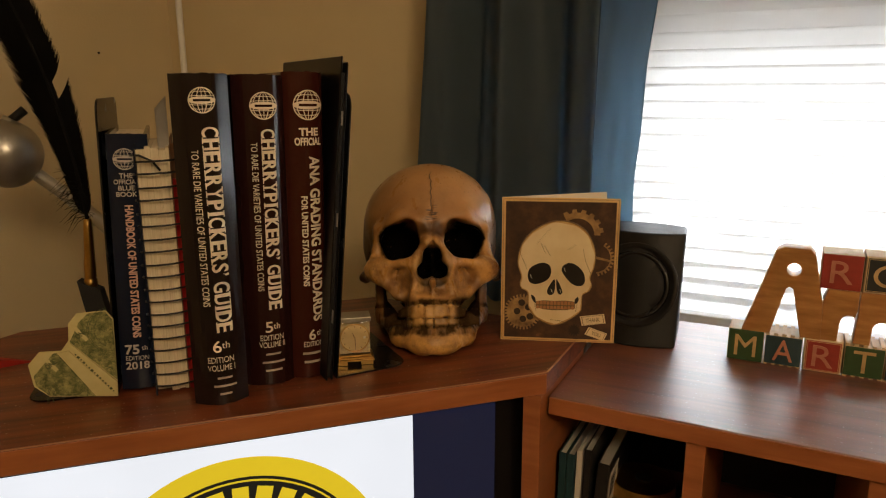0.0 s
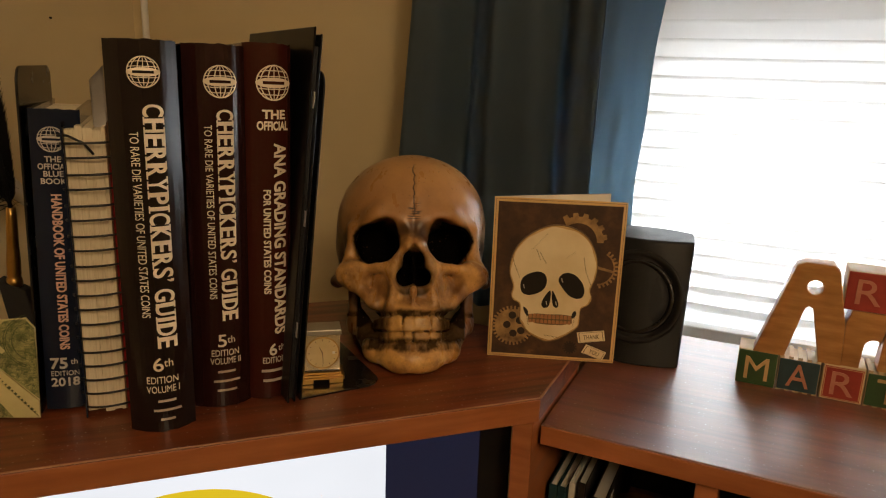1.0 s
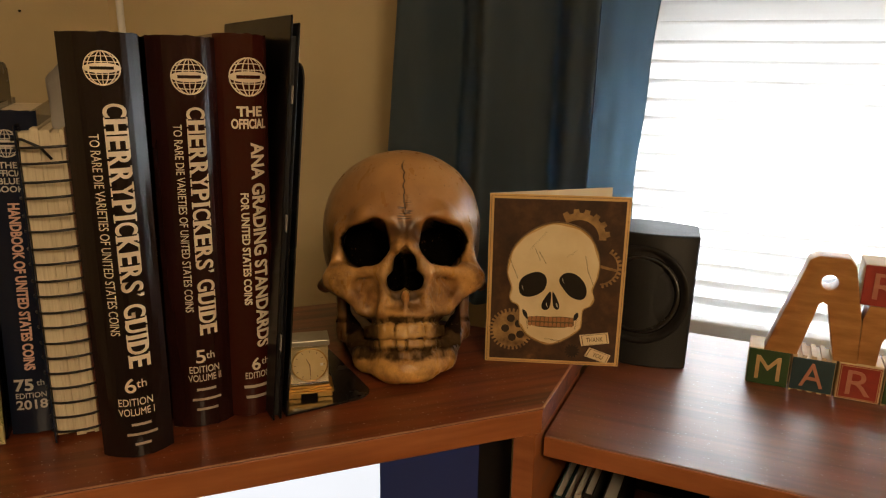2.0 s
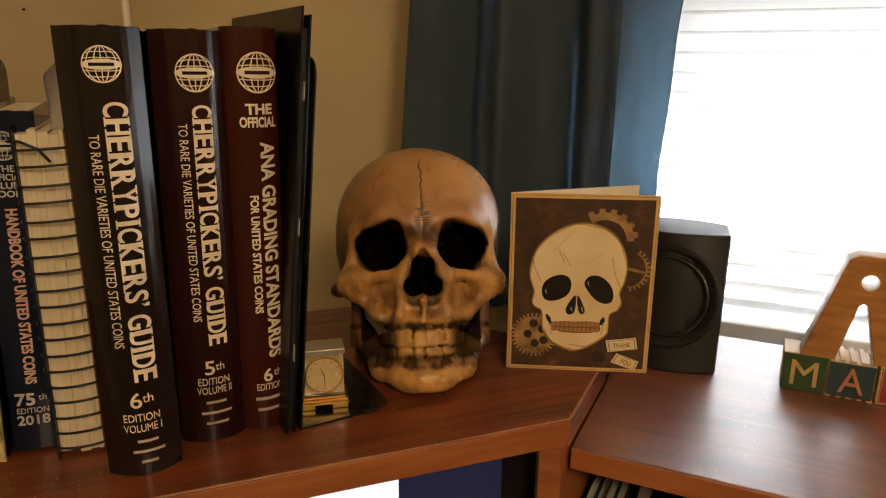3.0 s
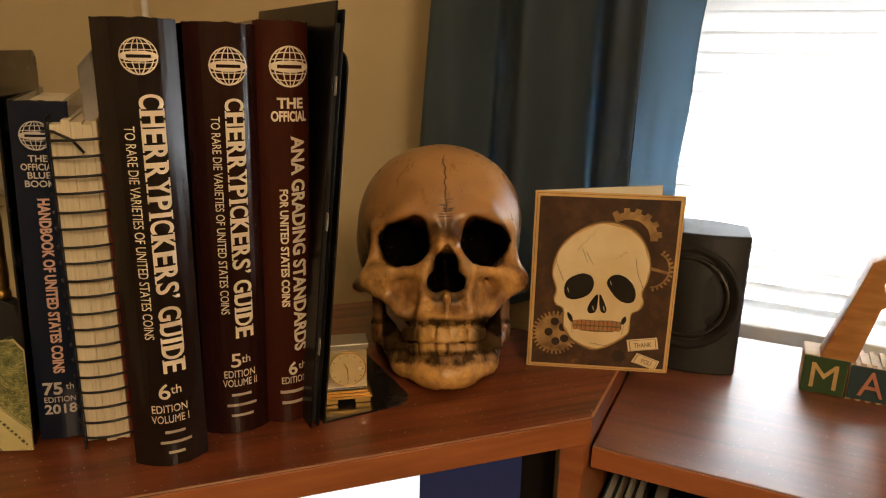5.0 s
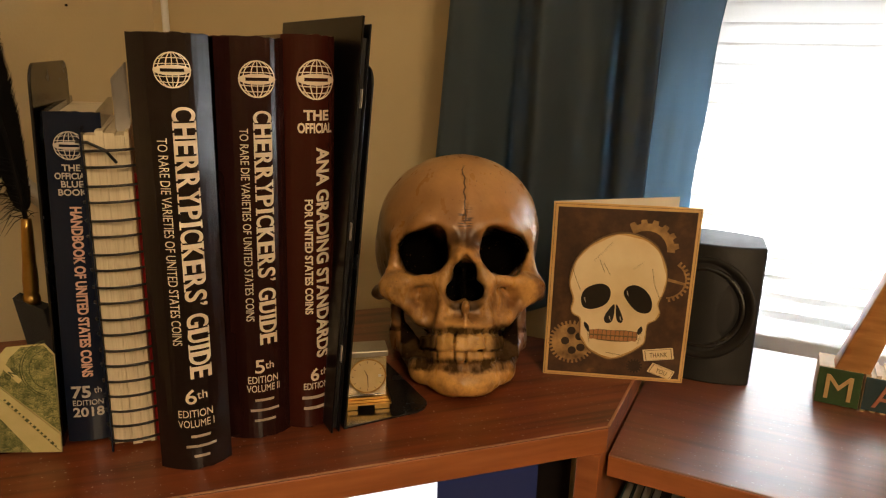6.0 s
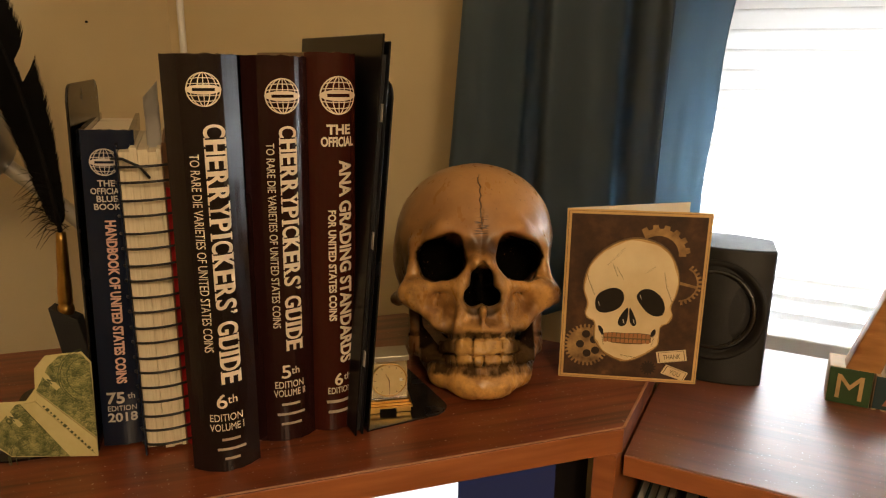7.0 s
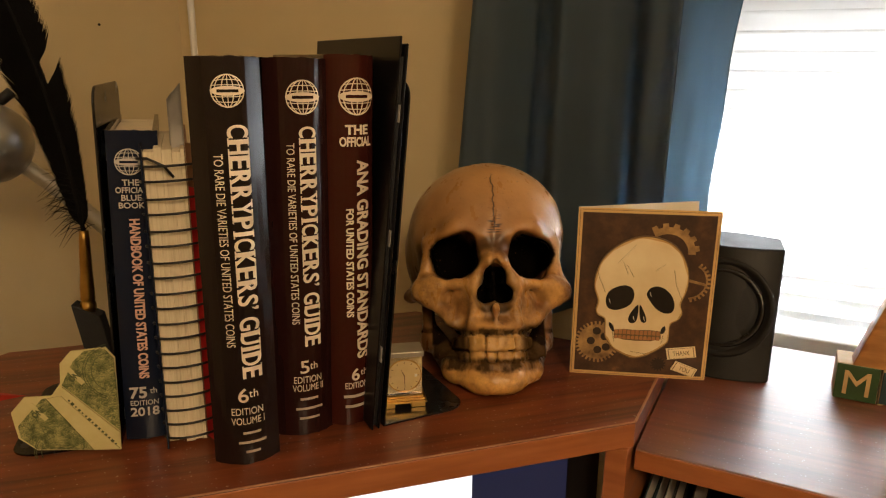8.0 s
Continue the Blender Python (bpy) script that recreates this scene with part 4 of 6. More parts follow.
def bone_material():
    """Cast resin painted as old bone: tan drift, ivory teeth, dark washes brushed into the face, and shade painted into
    its recesses and sides.
    """
    m, n, l, b = material("stained_resin_bone", 0.34, 0.0, 0.5)
    tc = n.new("ShaderNodeTexCoord")
    sep = n.new("ShaderNodeSeparateXYZ")
    l.new(tc.outputs["Object"], sep.inputs[0])
    x, y, z = sep.outputs

    def calc(op, a, c=None, d=None):
        t = n.new("ShaderNodeMath")
        t.operation = op
        for socket, v in zip(t.inputs, (a, c, d)):
            if isinstance(v, (int, float)):
                socket.default_value = v
            elif v is not None:
                l.new(v, socket)
        return t.outputs[0]

    def fade(v, lo, hi):
        t = n.new("ShaderNodeMapRange")
        t.interpolation_type = "SMOOTHSTEP"
        t.inputs[1].default_value, t.inputs[2].default_value = lo * 0.001, hi * 0.001
        l.new(v, t.inputs[0])
        return t.outputs[0]

    def both(*v):
        out = v[0]
        for q in v[1:]:
            out = calc("MULTIPLY", out, q)
        return out

    side = calc("ABSOLUTE", x)
    broad = noise_node(n, l, 20.0, 5.0)
    streak = noise_node(n, l, 110.0, 4.0, stretch=(1, 1, 0.3))
    blot = noise_node(n, l, 55.0, 5.0, 0.65)
    rub = ramp(n, l, streak.outputs[0], [(0.36, (0, 0, 0)), (0.56, (1, 1, 1))]).outputs[0]
    patch = ramp(n, l, blot.outputs[0], [(0.42, (0, 0, 0)), (0.60, (1, 1, 1))]).outputs[0]
    warp = calc("MULTIPLY_ADD", blot.outputs[0], 0.010, -0.005)
    zw, xw = calc("ADD", z, warp), calc("ADD", side, warp)

    def spot(cx, cz, rx, rz, soft=0.6):
        """A painted blot round a place on the face, the same on both sides, for brushwork or shade."""
        u = calc("MULTIPLY", calc("SUBTRACT", xw, cx * 0.001), 1 / rx)
        v = calc("MULTIPLY", calc("SUBTRACT", zw, cz * 0.001), 1 / rz)
        return fade(calc("SQRT", calc("ADD", calc("MULTIPLY", u, u), calc("MULTIPLY", v, v))), 1.0, soft)

    col = ramp(n, l, broad.outputs[0], [(0.30, (0.24, 0.103, 0.030)), (0.5, (0.41, 0.205, 0.066)), (0.70, (0.57, 0.32, 0.118))]).outputs[0]
    # greyer dome, ivory face, teeth and chin; the chin's yellow also holds warm light
    col = mix_colour(n, l, both(fade(zw, 122, 160), 0.45), col, (0.40, 0.220, 0.092))
    col = mix_colour(n, l, both(fade(zw, 118, 92), fade(y, -40, -66), 0.6), col, (0.68, 0.375, 0.112))
    col = mix_colour(n, l, both(fade(z, 47, 45), fade(z, 23, 25), fade(y, -58, -72)), col, (0.50, 0.285, 0.082))
    col = mix_colour(n, l, both(fade(zw, 17, 8), 0.6), col, (0.68, 0.375, 0.095))
    wash_shade, deep = (0.140, 0.056, 0.017), (0.016, 0.009, 0.006)
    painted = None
    for mask, amount, tint in ((both(patch, fade(zw, 130, 100)), 0.55, wash_shade),
                               # cheek hollows: streaky brown paint, deepened for the shade under the cheekbone
                               (both(spot(33, 63, 20, 19, 0.2), calc("MULTIPLY_ADD", rub, 0.5, 0.5)), 0.85, wash_shade),
                               # outer cheeks, flanks and temples browned to stand for the shade there
                               (both(fade(xw, 50, 62), fade(zw, 125, 100), patch), 0.7, wash_shade),
                               (both(fade(y, -52, -24), fade(zw, 112, 92)), 0.8, wash_shade),
                               (both(fade(y, -52, -15), fade(zw, 158, 122)), 0.55, wash_shade),
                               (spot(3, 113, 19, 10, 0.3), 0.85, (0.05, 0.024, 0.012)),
                               (both(spot(5, 58, 17, 11, 0.2), rub), 0.7, wash_shade),
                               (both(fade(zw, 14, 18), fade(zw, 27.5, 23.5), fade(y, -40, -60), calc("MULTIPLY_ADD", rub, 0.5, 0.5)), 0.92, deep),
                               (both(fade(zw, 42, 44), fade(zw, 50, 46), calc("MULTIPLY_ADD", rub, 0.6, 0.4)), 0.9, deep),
                               # mouth corners: their shade put in as near black
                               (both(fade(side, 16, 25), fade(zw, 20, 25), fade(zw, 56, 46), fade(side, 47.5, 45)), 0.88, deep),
                               # sockets and nose: dark paint, pushed to near black for the shade inside
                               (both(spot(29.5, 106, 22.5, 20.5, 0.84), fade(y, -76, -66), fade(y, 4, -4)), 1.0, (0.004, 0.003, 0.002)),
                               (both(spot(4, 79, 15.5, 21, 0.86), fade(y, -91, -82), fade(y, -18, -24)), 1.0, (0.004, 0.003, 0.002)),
                               # hollow behind the cheekbone: its shade put in as near black
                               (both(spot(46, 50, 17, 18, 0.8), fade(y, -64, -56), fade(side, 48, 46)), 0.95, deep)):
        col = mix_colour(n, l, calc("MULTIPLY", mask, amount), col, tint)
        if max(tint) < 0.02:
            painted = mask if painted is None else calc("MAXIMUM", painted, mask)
    # no gloss where it is near black, so that the recesses stay dark
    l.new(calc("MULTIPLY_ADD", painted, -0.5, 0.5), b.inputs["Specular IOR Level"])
    # frontal seam and its cross ticks above the nose
    wig = noise_node(n, l, 160.0, 3.0, stretch=(0.02, 0.02, 1))
    off = calc("ABSOLUTE", calc("ADD", x, calc("MULTIPLY_ADD", wig.outputs[0], 0.006, -0.003)))
    tick = noise_node(n, l, 700.0, 1.0, stretch=(0.12, 0.12, 1))
    ticks = ramp(n, l, tick.outputs[0], [(0.52, (0, 0, 0)), (0.60, (1, 1, 1))]).outputs[0]
    seam = calc("MAXIMUM", both(fade(off, 0.8, 0.3), fade(z, 122, 128), fade(z, 174, 168)), both(fade(off, 7, 3), ticks, fade(z, 118, 123), fade(z, 142, 130)))
    col = mix_colour(n, l, both(seam, fade(y, -20, -30), 0.85), col, deep)
    spots = noise_node(n, l, 300.0, 3.0)
    sp = ramp(n, l, spots.outputs[0], [(0.66, (0, 0, 0)), (0.74, (0.7, 0.7, 0.7))])
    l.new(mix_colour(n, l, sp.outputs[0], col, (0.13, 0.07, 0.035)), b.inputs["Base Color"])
    r = n.new("ShaderNodeMapRange")
    r.inputs[3].default_value, r.inputs[4].default_value = 0.20, 0.40
    l.new(streak.outputs[0], r.inputs[0])
    l.new(r.outputs[0], b.inputs["Roughness"])
    pits = noise_node(n, l, 330.0, 5.0)
    bump(n, l, b, pits.outputs[0], 0.32, 0.0008)
    return m


def build_skull():
    me = implicit_surface("skull", skull_field, (-76, -106, -6), (76, 108, 198), 1.05)
    k = SKULL_SIZE * 0.001
    me.transform(Matrix.Diagonal((k, k, k, 1)))
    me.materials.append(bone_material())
    ob = new("skull", me)
    turn = pose(0, 0, 0, 0, 0, SKULL_TURN) @ pose(0, 0, 0, SKULL_TILT, 0, 0)
    low = min((turn @ v.co).z for v in me.vertices)
    ob.matrix_world = Matrix.Translation((*SKULL_AT, TOP - low)) @ turn
    tagged(ob, "aged brown resin skull standing on the shelf", "skull")


SKULL_SIZE, SKULL_TURN, SKULL_TILT, SKULL_AT = 0.99, 29.0, -21.0, (-0.3028, 0.7540)
build_skull()


# ---- greeting card: x along its front, y into it, z up ----
M_CARD_EDGE = speckled("kraft_card_border", (0.60, 0.38, 0.14), (0.70, 0.46, 0.19), 30, 0.6)
M_CARD_INNER = speckled("cream_card_stock", (0.62, 0.56, 0.44), (0.70, 0.64, 0.52), 20, 0.75)
M_CARD_BONE = speckled("ivory_cut_out", (0.70, 0.53, 0.28), (0.84, 0.70, 0.45), 26, 0.6)
M_CARD_STAIN = speckled("amber_ink_stain", (0.42, 0.22, 0.06), (0.66, 0.44, 0.18), 60, 0.6)
M_CARD_BLACK = speckled("black_gloss_print", (0.010, 0.008, 0.007), (0.016, 0.012, 0.010), 60, 0.3)
M_CARD_TOOTH = speckled("brown_tooth_print", (0.36, 0.15, 0.05), (0.48, 0.22, 0.08), 200, 0.55)
M_CARD_LINE = speckled("brown_line_print", (0.14, 0.08, 0.03), (0.20, 0.12, 0.05), 60, 0.6)
M_GEAR = speckled("rusty_gear_print", (0.11, 0.058, 0.022), (0.52, 0.32, 0.12), 90, 0.6)
M_GEAR_DARK = speckled("dark_gear_print", (0.018, 0.010, 0.006), (0.04, 0.02, 0.01), 130, 0.6)


def rust_material():
    m, n, l, b = material("dark_rust_print", 0.5)
    t = noise_node(n, l, 45.0, 7.0, 0.65)
    c = ramp(n, l, t.outputs[0], [(0.3, (0.026, 0.012, 0.006)), (0.52, (0.060, 0.026, 0.011)), (0.66, (0.10, 0.046, 0.018)), (0.78, (0.24, 0.12, 0.04))])
    l.new(c.outputs[0], b.inputs["Base Color"])
    bump(n, l, b, t.outputs[0], 0.2, 0.0004)
    return m


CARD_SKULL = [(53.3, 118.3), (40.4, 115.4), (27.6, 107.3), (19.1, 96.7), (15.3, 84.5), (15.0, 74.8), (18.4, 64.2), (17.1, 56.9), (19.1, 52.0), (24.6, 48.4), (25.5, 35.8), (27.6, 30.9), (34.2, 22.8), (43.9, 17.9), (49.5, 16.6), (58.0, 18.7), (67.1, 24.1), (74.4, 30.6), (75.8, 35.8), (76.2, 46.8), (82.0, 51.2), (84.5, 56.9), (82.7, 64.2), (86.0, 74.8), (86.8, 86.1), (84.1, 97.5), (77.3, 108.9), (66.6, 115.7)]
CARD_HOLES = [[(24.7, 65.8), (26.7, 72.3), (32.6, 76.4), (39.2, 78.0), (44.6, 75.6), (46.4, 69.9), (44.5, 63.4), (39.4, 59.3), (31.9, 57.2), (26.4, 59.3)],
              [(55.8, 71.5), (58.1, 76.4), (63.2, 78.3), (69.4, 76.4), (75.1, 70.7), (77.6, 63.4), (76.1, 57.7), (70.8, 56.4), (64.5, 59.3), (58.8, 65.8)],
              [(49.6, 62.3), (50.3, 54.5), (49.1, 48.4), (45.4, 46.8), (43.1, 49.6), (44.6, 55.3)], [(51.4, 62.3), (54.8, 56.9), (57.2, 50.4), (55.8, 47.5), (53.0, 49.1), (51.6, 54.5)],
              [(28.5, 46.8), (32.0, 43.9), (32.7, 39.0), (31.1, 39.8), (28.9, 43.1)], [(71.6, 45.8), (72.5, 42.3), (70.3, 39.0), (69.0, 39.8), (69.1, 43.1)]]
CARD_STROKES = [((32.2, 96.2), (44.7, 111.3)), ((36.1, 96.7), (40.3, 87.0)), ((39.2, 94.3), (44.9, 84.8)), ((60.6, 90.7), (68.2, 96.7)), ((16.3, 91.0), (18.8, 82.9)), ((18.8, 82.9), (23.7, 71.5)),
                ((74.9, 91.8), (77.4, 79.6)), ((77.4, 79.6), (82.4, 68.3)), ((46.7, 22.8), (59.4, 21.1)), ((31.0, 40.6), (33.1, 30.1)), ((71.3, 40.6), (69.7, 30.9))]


def smooth_loop(points, n=4):
    """A rounded closed outline through the points."""
    out = []
    for i in range(len(points)):
        p0, p1, p2, p3 = (Vector(points[(i + k - 1) % len(points)]) for k in range(4))
        for j in range(n):
            t = j / n
            q = 0.5 * ((2 * p1) + (p2 - p0) * t + (2 * p0 - 5 * p1 + 4 * p2 - p3) * t * t + (3 * p1 - p0 - 3 * p2 + p3) * t ** 3)
            out.append((q.x, q.y))
    return out


def flat(outline, y0, y1):
    """A thin sheet cut to an outline in the card's millimetres."""
    return prism([(x * 0.001, z * 0.001) for x, z in outline], y0, y1, "y")


def gear_outline(cx, cz, r, teeth, depth, a0=0.0, a1=360.0):
    pts = []
    for i in range(int(teeth)):
        for f, rr in ((0.0, r - depth), (0.28, r - depth), (0.36, r), (0.80, r), (0.88, r - depth)):
            a = radians(a0 + (a1 - a0) * (i + f) / teeth)
            pts.append((cx + rr * math.cos(a), cz + rr * math.sin(a)))
    return pts


def gear_ring(cx, cz, r, inner, teeth, depth, a0, a1):
    pts = gear_outline(cx, cz, r, teeth, depth, a0, a1)
    pts += [(cx + inner * math.cos(radians(a1 - (a1 - a0) * i / 16)), cz + inner * math.sin(radians(a1 - (a1 - a0) * i / 16))) for i in range(17)]
    return pts


def build_card():
    W, H = 0.107, 0.1385
    card = thing("greeting_card", Matrix.Translation((-0.2295, 0.7575, TOP)) @ pose(0, 0, 0, 0, 0, 19.6), "folded greeting card with a skull cut-out and printed gears", "greeting card")
    front = part("front_panel", box(0, W, 0, 0.0009, 0, H, 0.0002, 1), M_CARD_EDGE, card, "kraft bordered front of the card")
    part("border_line", box(0.0012, W - 0.0012, -0.0002, 0.0002, 0.0012, H - 0.0012), M_CARD_LINE, front)
    part("border", box(0.0015, W - 0.0015, -0.0004, 0.0002, 0.0015, H - 0.0015), M_CARD_EDGE, front)
    part("print", box(0.0034, W - 0.0034, -0.0008, 0.0002, 0.0034, H - 0.0034), rust_material(), front, "dark rust print")
    bm = box(0, W, 0, 0.0007, 0, H, 0.0002, 1)
    bm.transform(Matrix.Translation((0, 0.0011, 0)) @ pose(0, 0, 0, 0, 0, 22.5))
    part("back_panel", bm, M_CARD_INNER, card, "plain cream back of the card")
    # gears
    part("gear", flat(gear_outline(20.2, 28.6, 17.6, 32, 2.8), -0.0010, -0.0006), M_GEAR, front)
    for x, z in ((19.6, 38.0), (15.4, 29.3), (21.0, 21.8), (27.5, 24.5), (26.0, 33.5)):
        part("gear_hole", flat([(x + 3.2 * math.cos(a), z + 3.2 * math.sin(a)) for a in [2 * math.pi * i / 18 for i in range(18)]], -0.0012, -0.0008), M_GEAR_DARK, front)
    part("gear", flat(gear_ring(69.0, 104.5, 24.0, 15.5, 6, 3.0, 0, 128), -0.0010, -0.0006), M_GEAR, front)
    part("gear", flat(gear_ring(86.5, 82.9, 17.2, 13.4, 12, 2.6, -85, 62), -0.0010, -0.0006), M_GEAR, front)
    part("gear_spoke", flat([(84, 83.0), (100.5, 79.3), (100.5, 81.3), (84, 85.5)], -0.0010, -0.0006), M_GEAR, front)
    part("gear", flat(gear_outline(69.5, 12.2, 6.0, 14, 1.5), -0.0010, -0.0006), M_GEAR_DARK, front)
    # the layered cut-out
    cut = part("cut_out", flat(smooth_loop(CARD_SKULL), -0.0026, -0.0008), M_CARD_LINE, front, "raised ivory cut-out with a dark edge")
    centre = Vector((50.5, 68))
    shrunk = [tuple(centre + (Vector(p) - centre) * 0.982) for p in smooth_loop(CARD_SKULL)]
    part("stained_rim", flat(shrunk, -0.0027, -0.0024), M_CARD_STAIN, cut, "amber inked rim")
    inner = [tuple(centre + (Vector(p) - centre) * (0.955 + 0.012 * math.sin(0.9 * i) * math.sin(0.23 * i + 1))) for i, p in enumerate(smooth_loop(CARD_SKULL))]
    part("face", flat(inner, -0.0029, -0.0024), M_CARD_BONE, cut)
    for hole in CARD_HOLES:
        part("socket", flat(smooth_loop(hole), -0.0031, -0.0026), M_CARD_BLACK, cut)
    for x, z in ((27.0, 64.0), (58.0, 71.0), (46.5, 50.5), (54.5, 50.5)):
        part("glint", flat([(x, z + 2.4), (x + 0.5, z), (x + 1.8, z - 1.8), (x + 1.2, z - 0.2), (x + 0.6, z + 2.4)], -0.0033, -0.0029), M_CARD_INNER, cut)
    part("mouth", flat([(32.6, 40.5), (40, 41.5), (50, 41.2), (60, 41.8), (69, 41.0), (69.5, 34.5), (62, 32.5), (50, 32.0), (40, 32.6), (33.0, 34.8)], -0.0030, -0.0026), M_CARD_LINE, cut)
    for i in range(11):
        x, w = 34.6 + 3.25 * i, 2.75
        for z0, z1 in ((37.4 + 0.1 * math.sin(i), 41.2 - 0.3 * math.cos(2 * i)), (33.3, 36.4)):
            part("tooth", flat([(x - w / 2, z0 + 0.4), (x - w / 2 + 0.4, z0), (x + w / 2 - 0.4, z0), (x + w / 2, z0 + 0.4), (x + w / 2 - 0.2, z1 - 0.4), (x, z1), (x - w / 2 + 0.2, z1 - 0.4)], -0.0032, -0.0028), M_CARD_TOOTH, cut)
    rnd = random.Random(3)
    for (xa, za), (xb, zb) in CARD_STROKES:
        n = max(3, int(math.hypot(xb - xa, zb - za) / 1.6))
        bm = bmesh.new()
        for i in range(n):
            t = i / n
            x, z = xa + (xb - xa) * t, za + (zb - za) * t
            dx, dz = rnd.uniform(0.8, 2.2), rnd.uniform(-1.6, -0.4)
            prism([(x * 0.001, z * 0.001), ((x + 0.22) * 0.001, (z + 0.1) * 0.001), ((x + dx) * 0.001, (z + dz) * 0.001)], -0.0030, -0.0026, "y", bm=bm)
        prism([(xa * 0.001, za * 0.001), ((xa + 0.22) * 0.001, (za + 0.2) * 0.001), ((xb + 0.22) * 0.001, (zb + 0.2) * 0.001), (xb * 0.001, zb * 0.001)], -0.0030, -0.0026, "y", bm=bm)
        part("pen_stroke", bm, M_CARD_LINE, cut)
    for words, quad, turn in (("THANK", [(74.4, 26.0), (96.7, 29.3), (98.5, 20.3), (76.4, 16.9)], 7.0), ("YOU", [(83.1, 15.9), (100.2, 9.8), (97.2, 2.6), (79.4, 8.5)], -19.0)):
        c = sum((Vector(p) for p in quad), Vector((0, 0))) / 4
        tag = part("label_tag", flat(quad, -0.0016, -0.0008), M_CARD_BONE, front, "small cream word label")
        inset = [tuple(c + (Vector(p) - c) * 0.88) for p in quad]
        part("tag_line", flat(inset, -0.0018, -0.0014), M_CARD_LINE, tag)
        part("tag_face", flat([tuple(c + (Vector(p) - c) * 0.83) for p in quad], -0.0020, -0.0016), M_CARD_BONE, tag)
        bm = text_bmesh(words, 0.0052, 0.013 if words == "THANK" else 0.0085, 0.0, 0.00012)
        bm.transform(Matrix.Translation((c.x * 0.001, -0.0021, c.y * 0.001)) @ pose(0, 0, 0, 90, 0, 0) @ pose(0, 0, 0, 0, 0, turn))
        part("lettering", bm, M_CARD_LINE, tag)


build_card()


# ---- loudspeaker ----
def build_speaker():
    w, h = 0.092, 0.1135
    sp = thing("loudspeaker", Matrix.Translation((-0.129, 0.866, RTOP)) @ pose(0, 0, 0, 0, 0, 0), "small black desktop loudspeaker with a round driver, leaning back", "speaker")
    # bowed front, swept up with the lean; the foot is cut level
    bm = bmesh.new()
    nx, nz = 24, 16
    tl = math.tan(radians(15.5))
    front, back = [], []
    for j in range(nz + 1):
        z = h * j / nz
        fr, bk = [], []
        for i in range(nx + 1):
            u = 2 * i / nx - 1
            x = u * w / 2
            y = z * tl - 0.012 * (1 - u * u)
            fr.append(bm.verts.new((x, y, z)))
            bk.append(bm.verts.new((x * 0.88, z * tl * 0.35 + 0.072 - 0.01 * u * u, z)))
        front.append(fr)
        back.append(bk)
    for g, flip in ((front, False), (back, True)):
        for a, b in zip(g, g[1:]):
            for i in range(nx):
                q = (a[i], a[i + 1], b[i + 1], b[i])
                bm.faces.new(q[::-1] if flip else q)
    for j in range(nz):
        bm.faces.new((front[j][0], front[j + 1][0], back[j + 1][0], back[j][0]))
        bm.faces.new((front[j][-1], back[j][-1], back[j + 1][-1], front[j + 1][-1]))
    for i in range(nx):
        bm.faces.new((front[-1][i], front[-1][i + 1], back[-1][i + 1], back[-1][i]))
        bm.faces.new((front[0][i], back[0][i], back[0][i + 1], front[0][i + 1]))
    bmesh.ops.recalc_face_normals(bm, faces=bm.faces)
    bevelled(bm, 0.0022, 3, 50)
    part("cabinet", bm, M_BLACK_PLASTIC, sp, smooth=False)
    m = Matrix.Translation((0.001, 0.0615 * tl - 0.0118, 0.0615)) @ pose(0, 0, 0, 90 - 15.5, 0, 0) @ Matrix.Scale(1.05, 4)
    for name, profile, mat in (("surround", [(0.0330, -0.004), (0.0415, -0.003), (0.0418, 0.0006), (0.0400, 0.0016), (0.0365, 0.0004), (0.0335, -0.0026)], M_BLACK_PLASTIC),
                               ("rubber_ring", [(0.0285, -0.004), (0.0336, -0.0035), (0.0338, -0.0006), (0.0315, 0.0014), (0.0292, -0.0004), (0.0285, -0.0022)], M_BLACK_METAL),
                               ("cone", [(0.0, -0.0006), (0.012, -0.0008), (0.022, -0.0012), (0.0284, -0.0020), (0.0284, -0.004), (0.0, -0.004)], M_BLACK_MATTE)):
        bm = lathe(profile, 48)
        bm.transform(m)
        part(name, bm, mat, sp, smooth=True)


build_speaker()


# ---- letter blocks and wooden letters; x along the window unit ----
def paint(name, c):
    return speckled(name, tuple(v * 0.8 for v in c), c, 120, 0.55, relief=0.6)


M_BLK_GREEN, M_BLK_BLUE, M_BLK_RED = paint("green_block_paint", (0.030, 0.075, 0.022)), paint("teal_block_paint", (0.020, 0.050, 0.062)), paint("red_block_paint", (0.33, 0.035, 0.022))
M_BLK_DARK = paint("black_block_paint", (0.020, 0.022, 0.020))
M_PALE = speckled("pale_bare_wood", (0.50, 0.36, 0.20), (0.62, 0.47, 0.29), 60, 0.55, stretch=(1, 1, 6))
M_TAN_PAINT = speckled("tan_letter_paint", (0.44, 0.28, 0.12), (0.56, 0.38, 0.18), 150, 0.55)
M_PINK_PAINT = speckled("dull_pink_letter_paint", (0.42, 0.16, 0.10), (0.50, 0.22, 0.14), 150, 0.55)


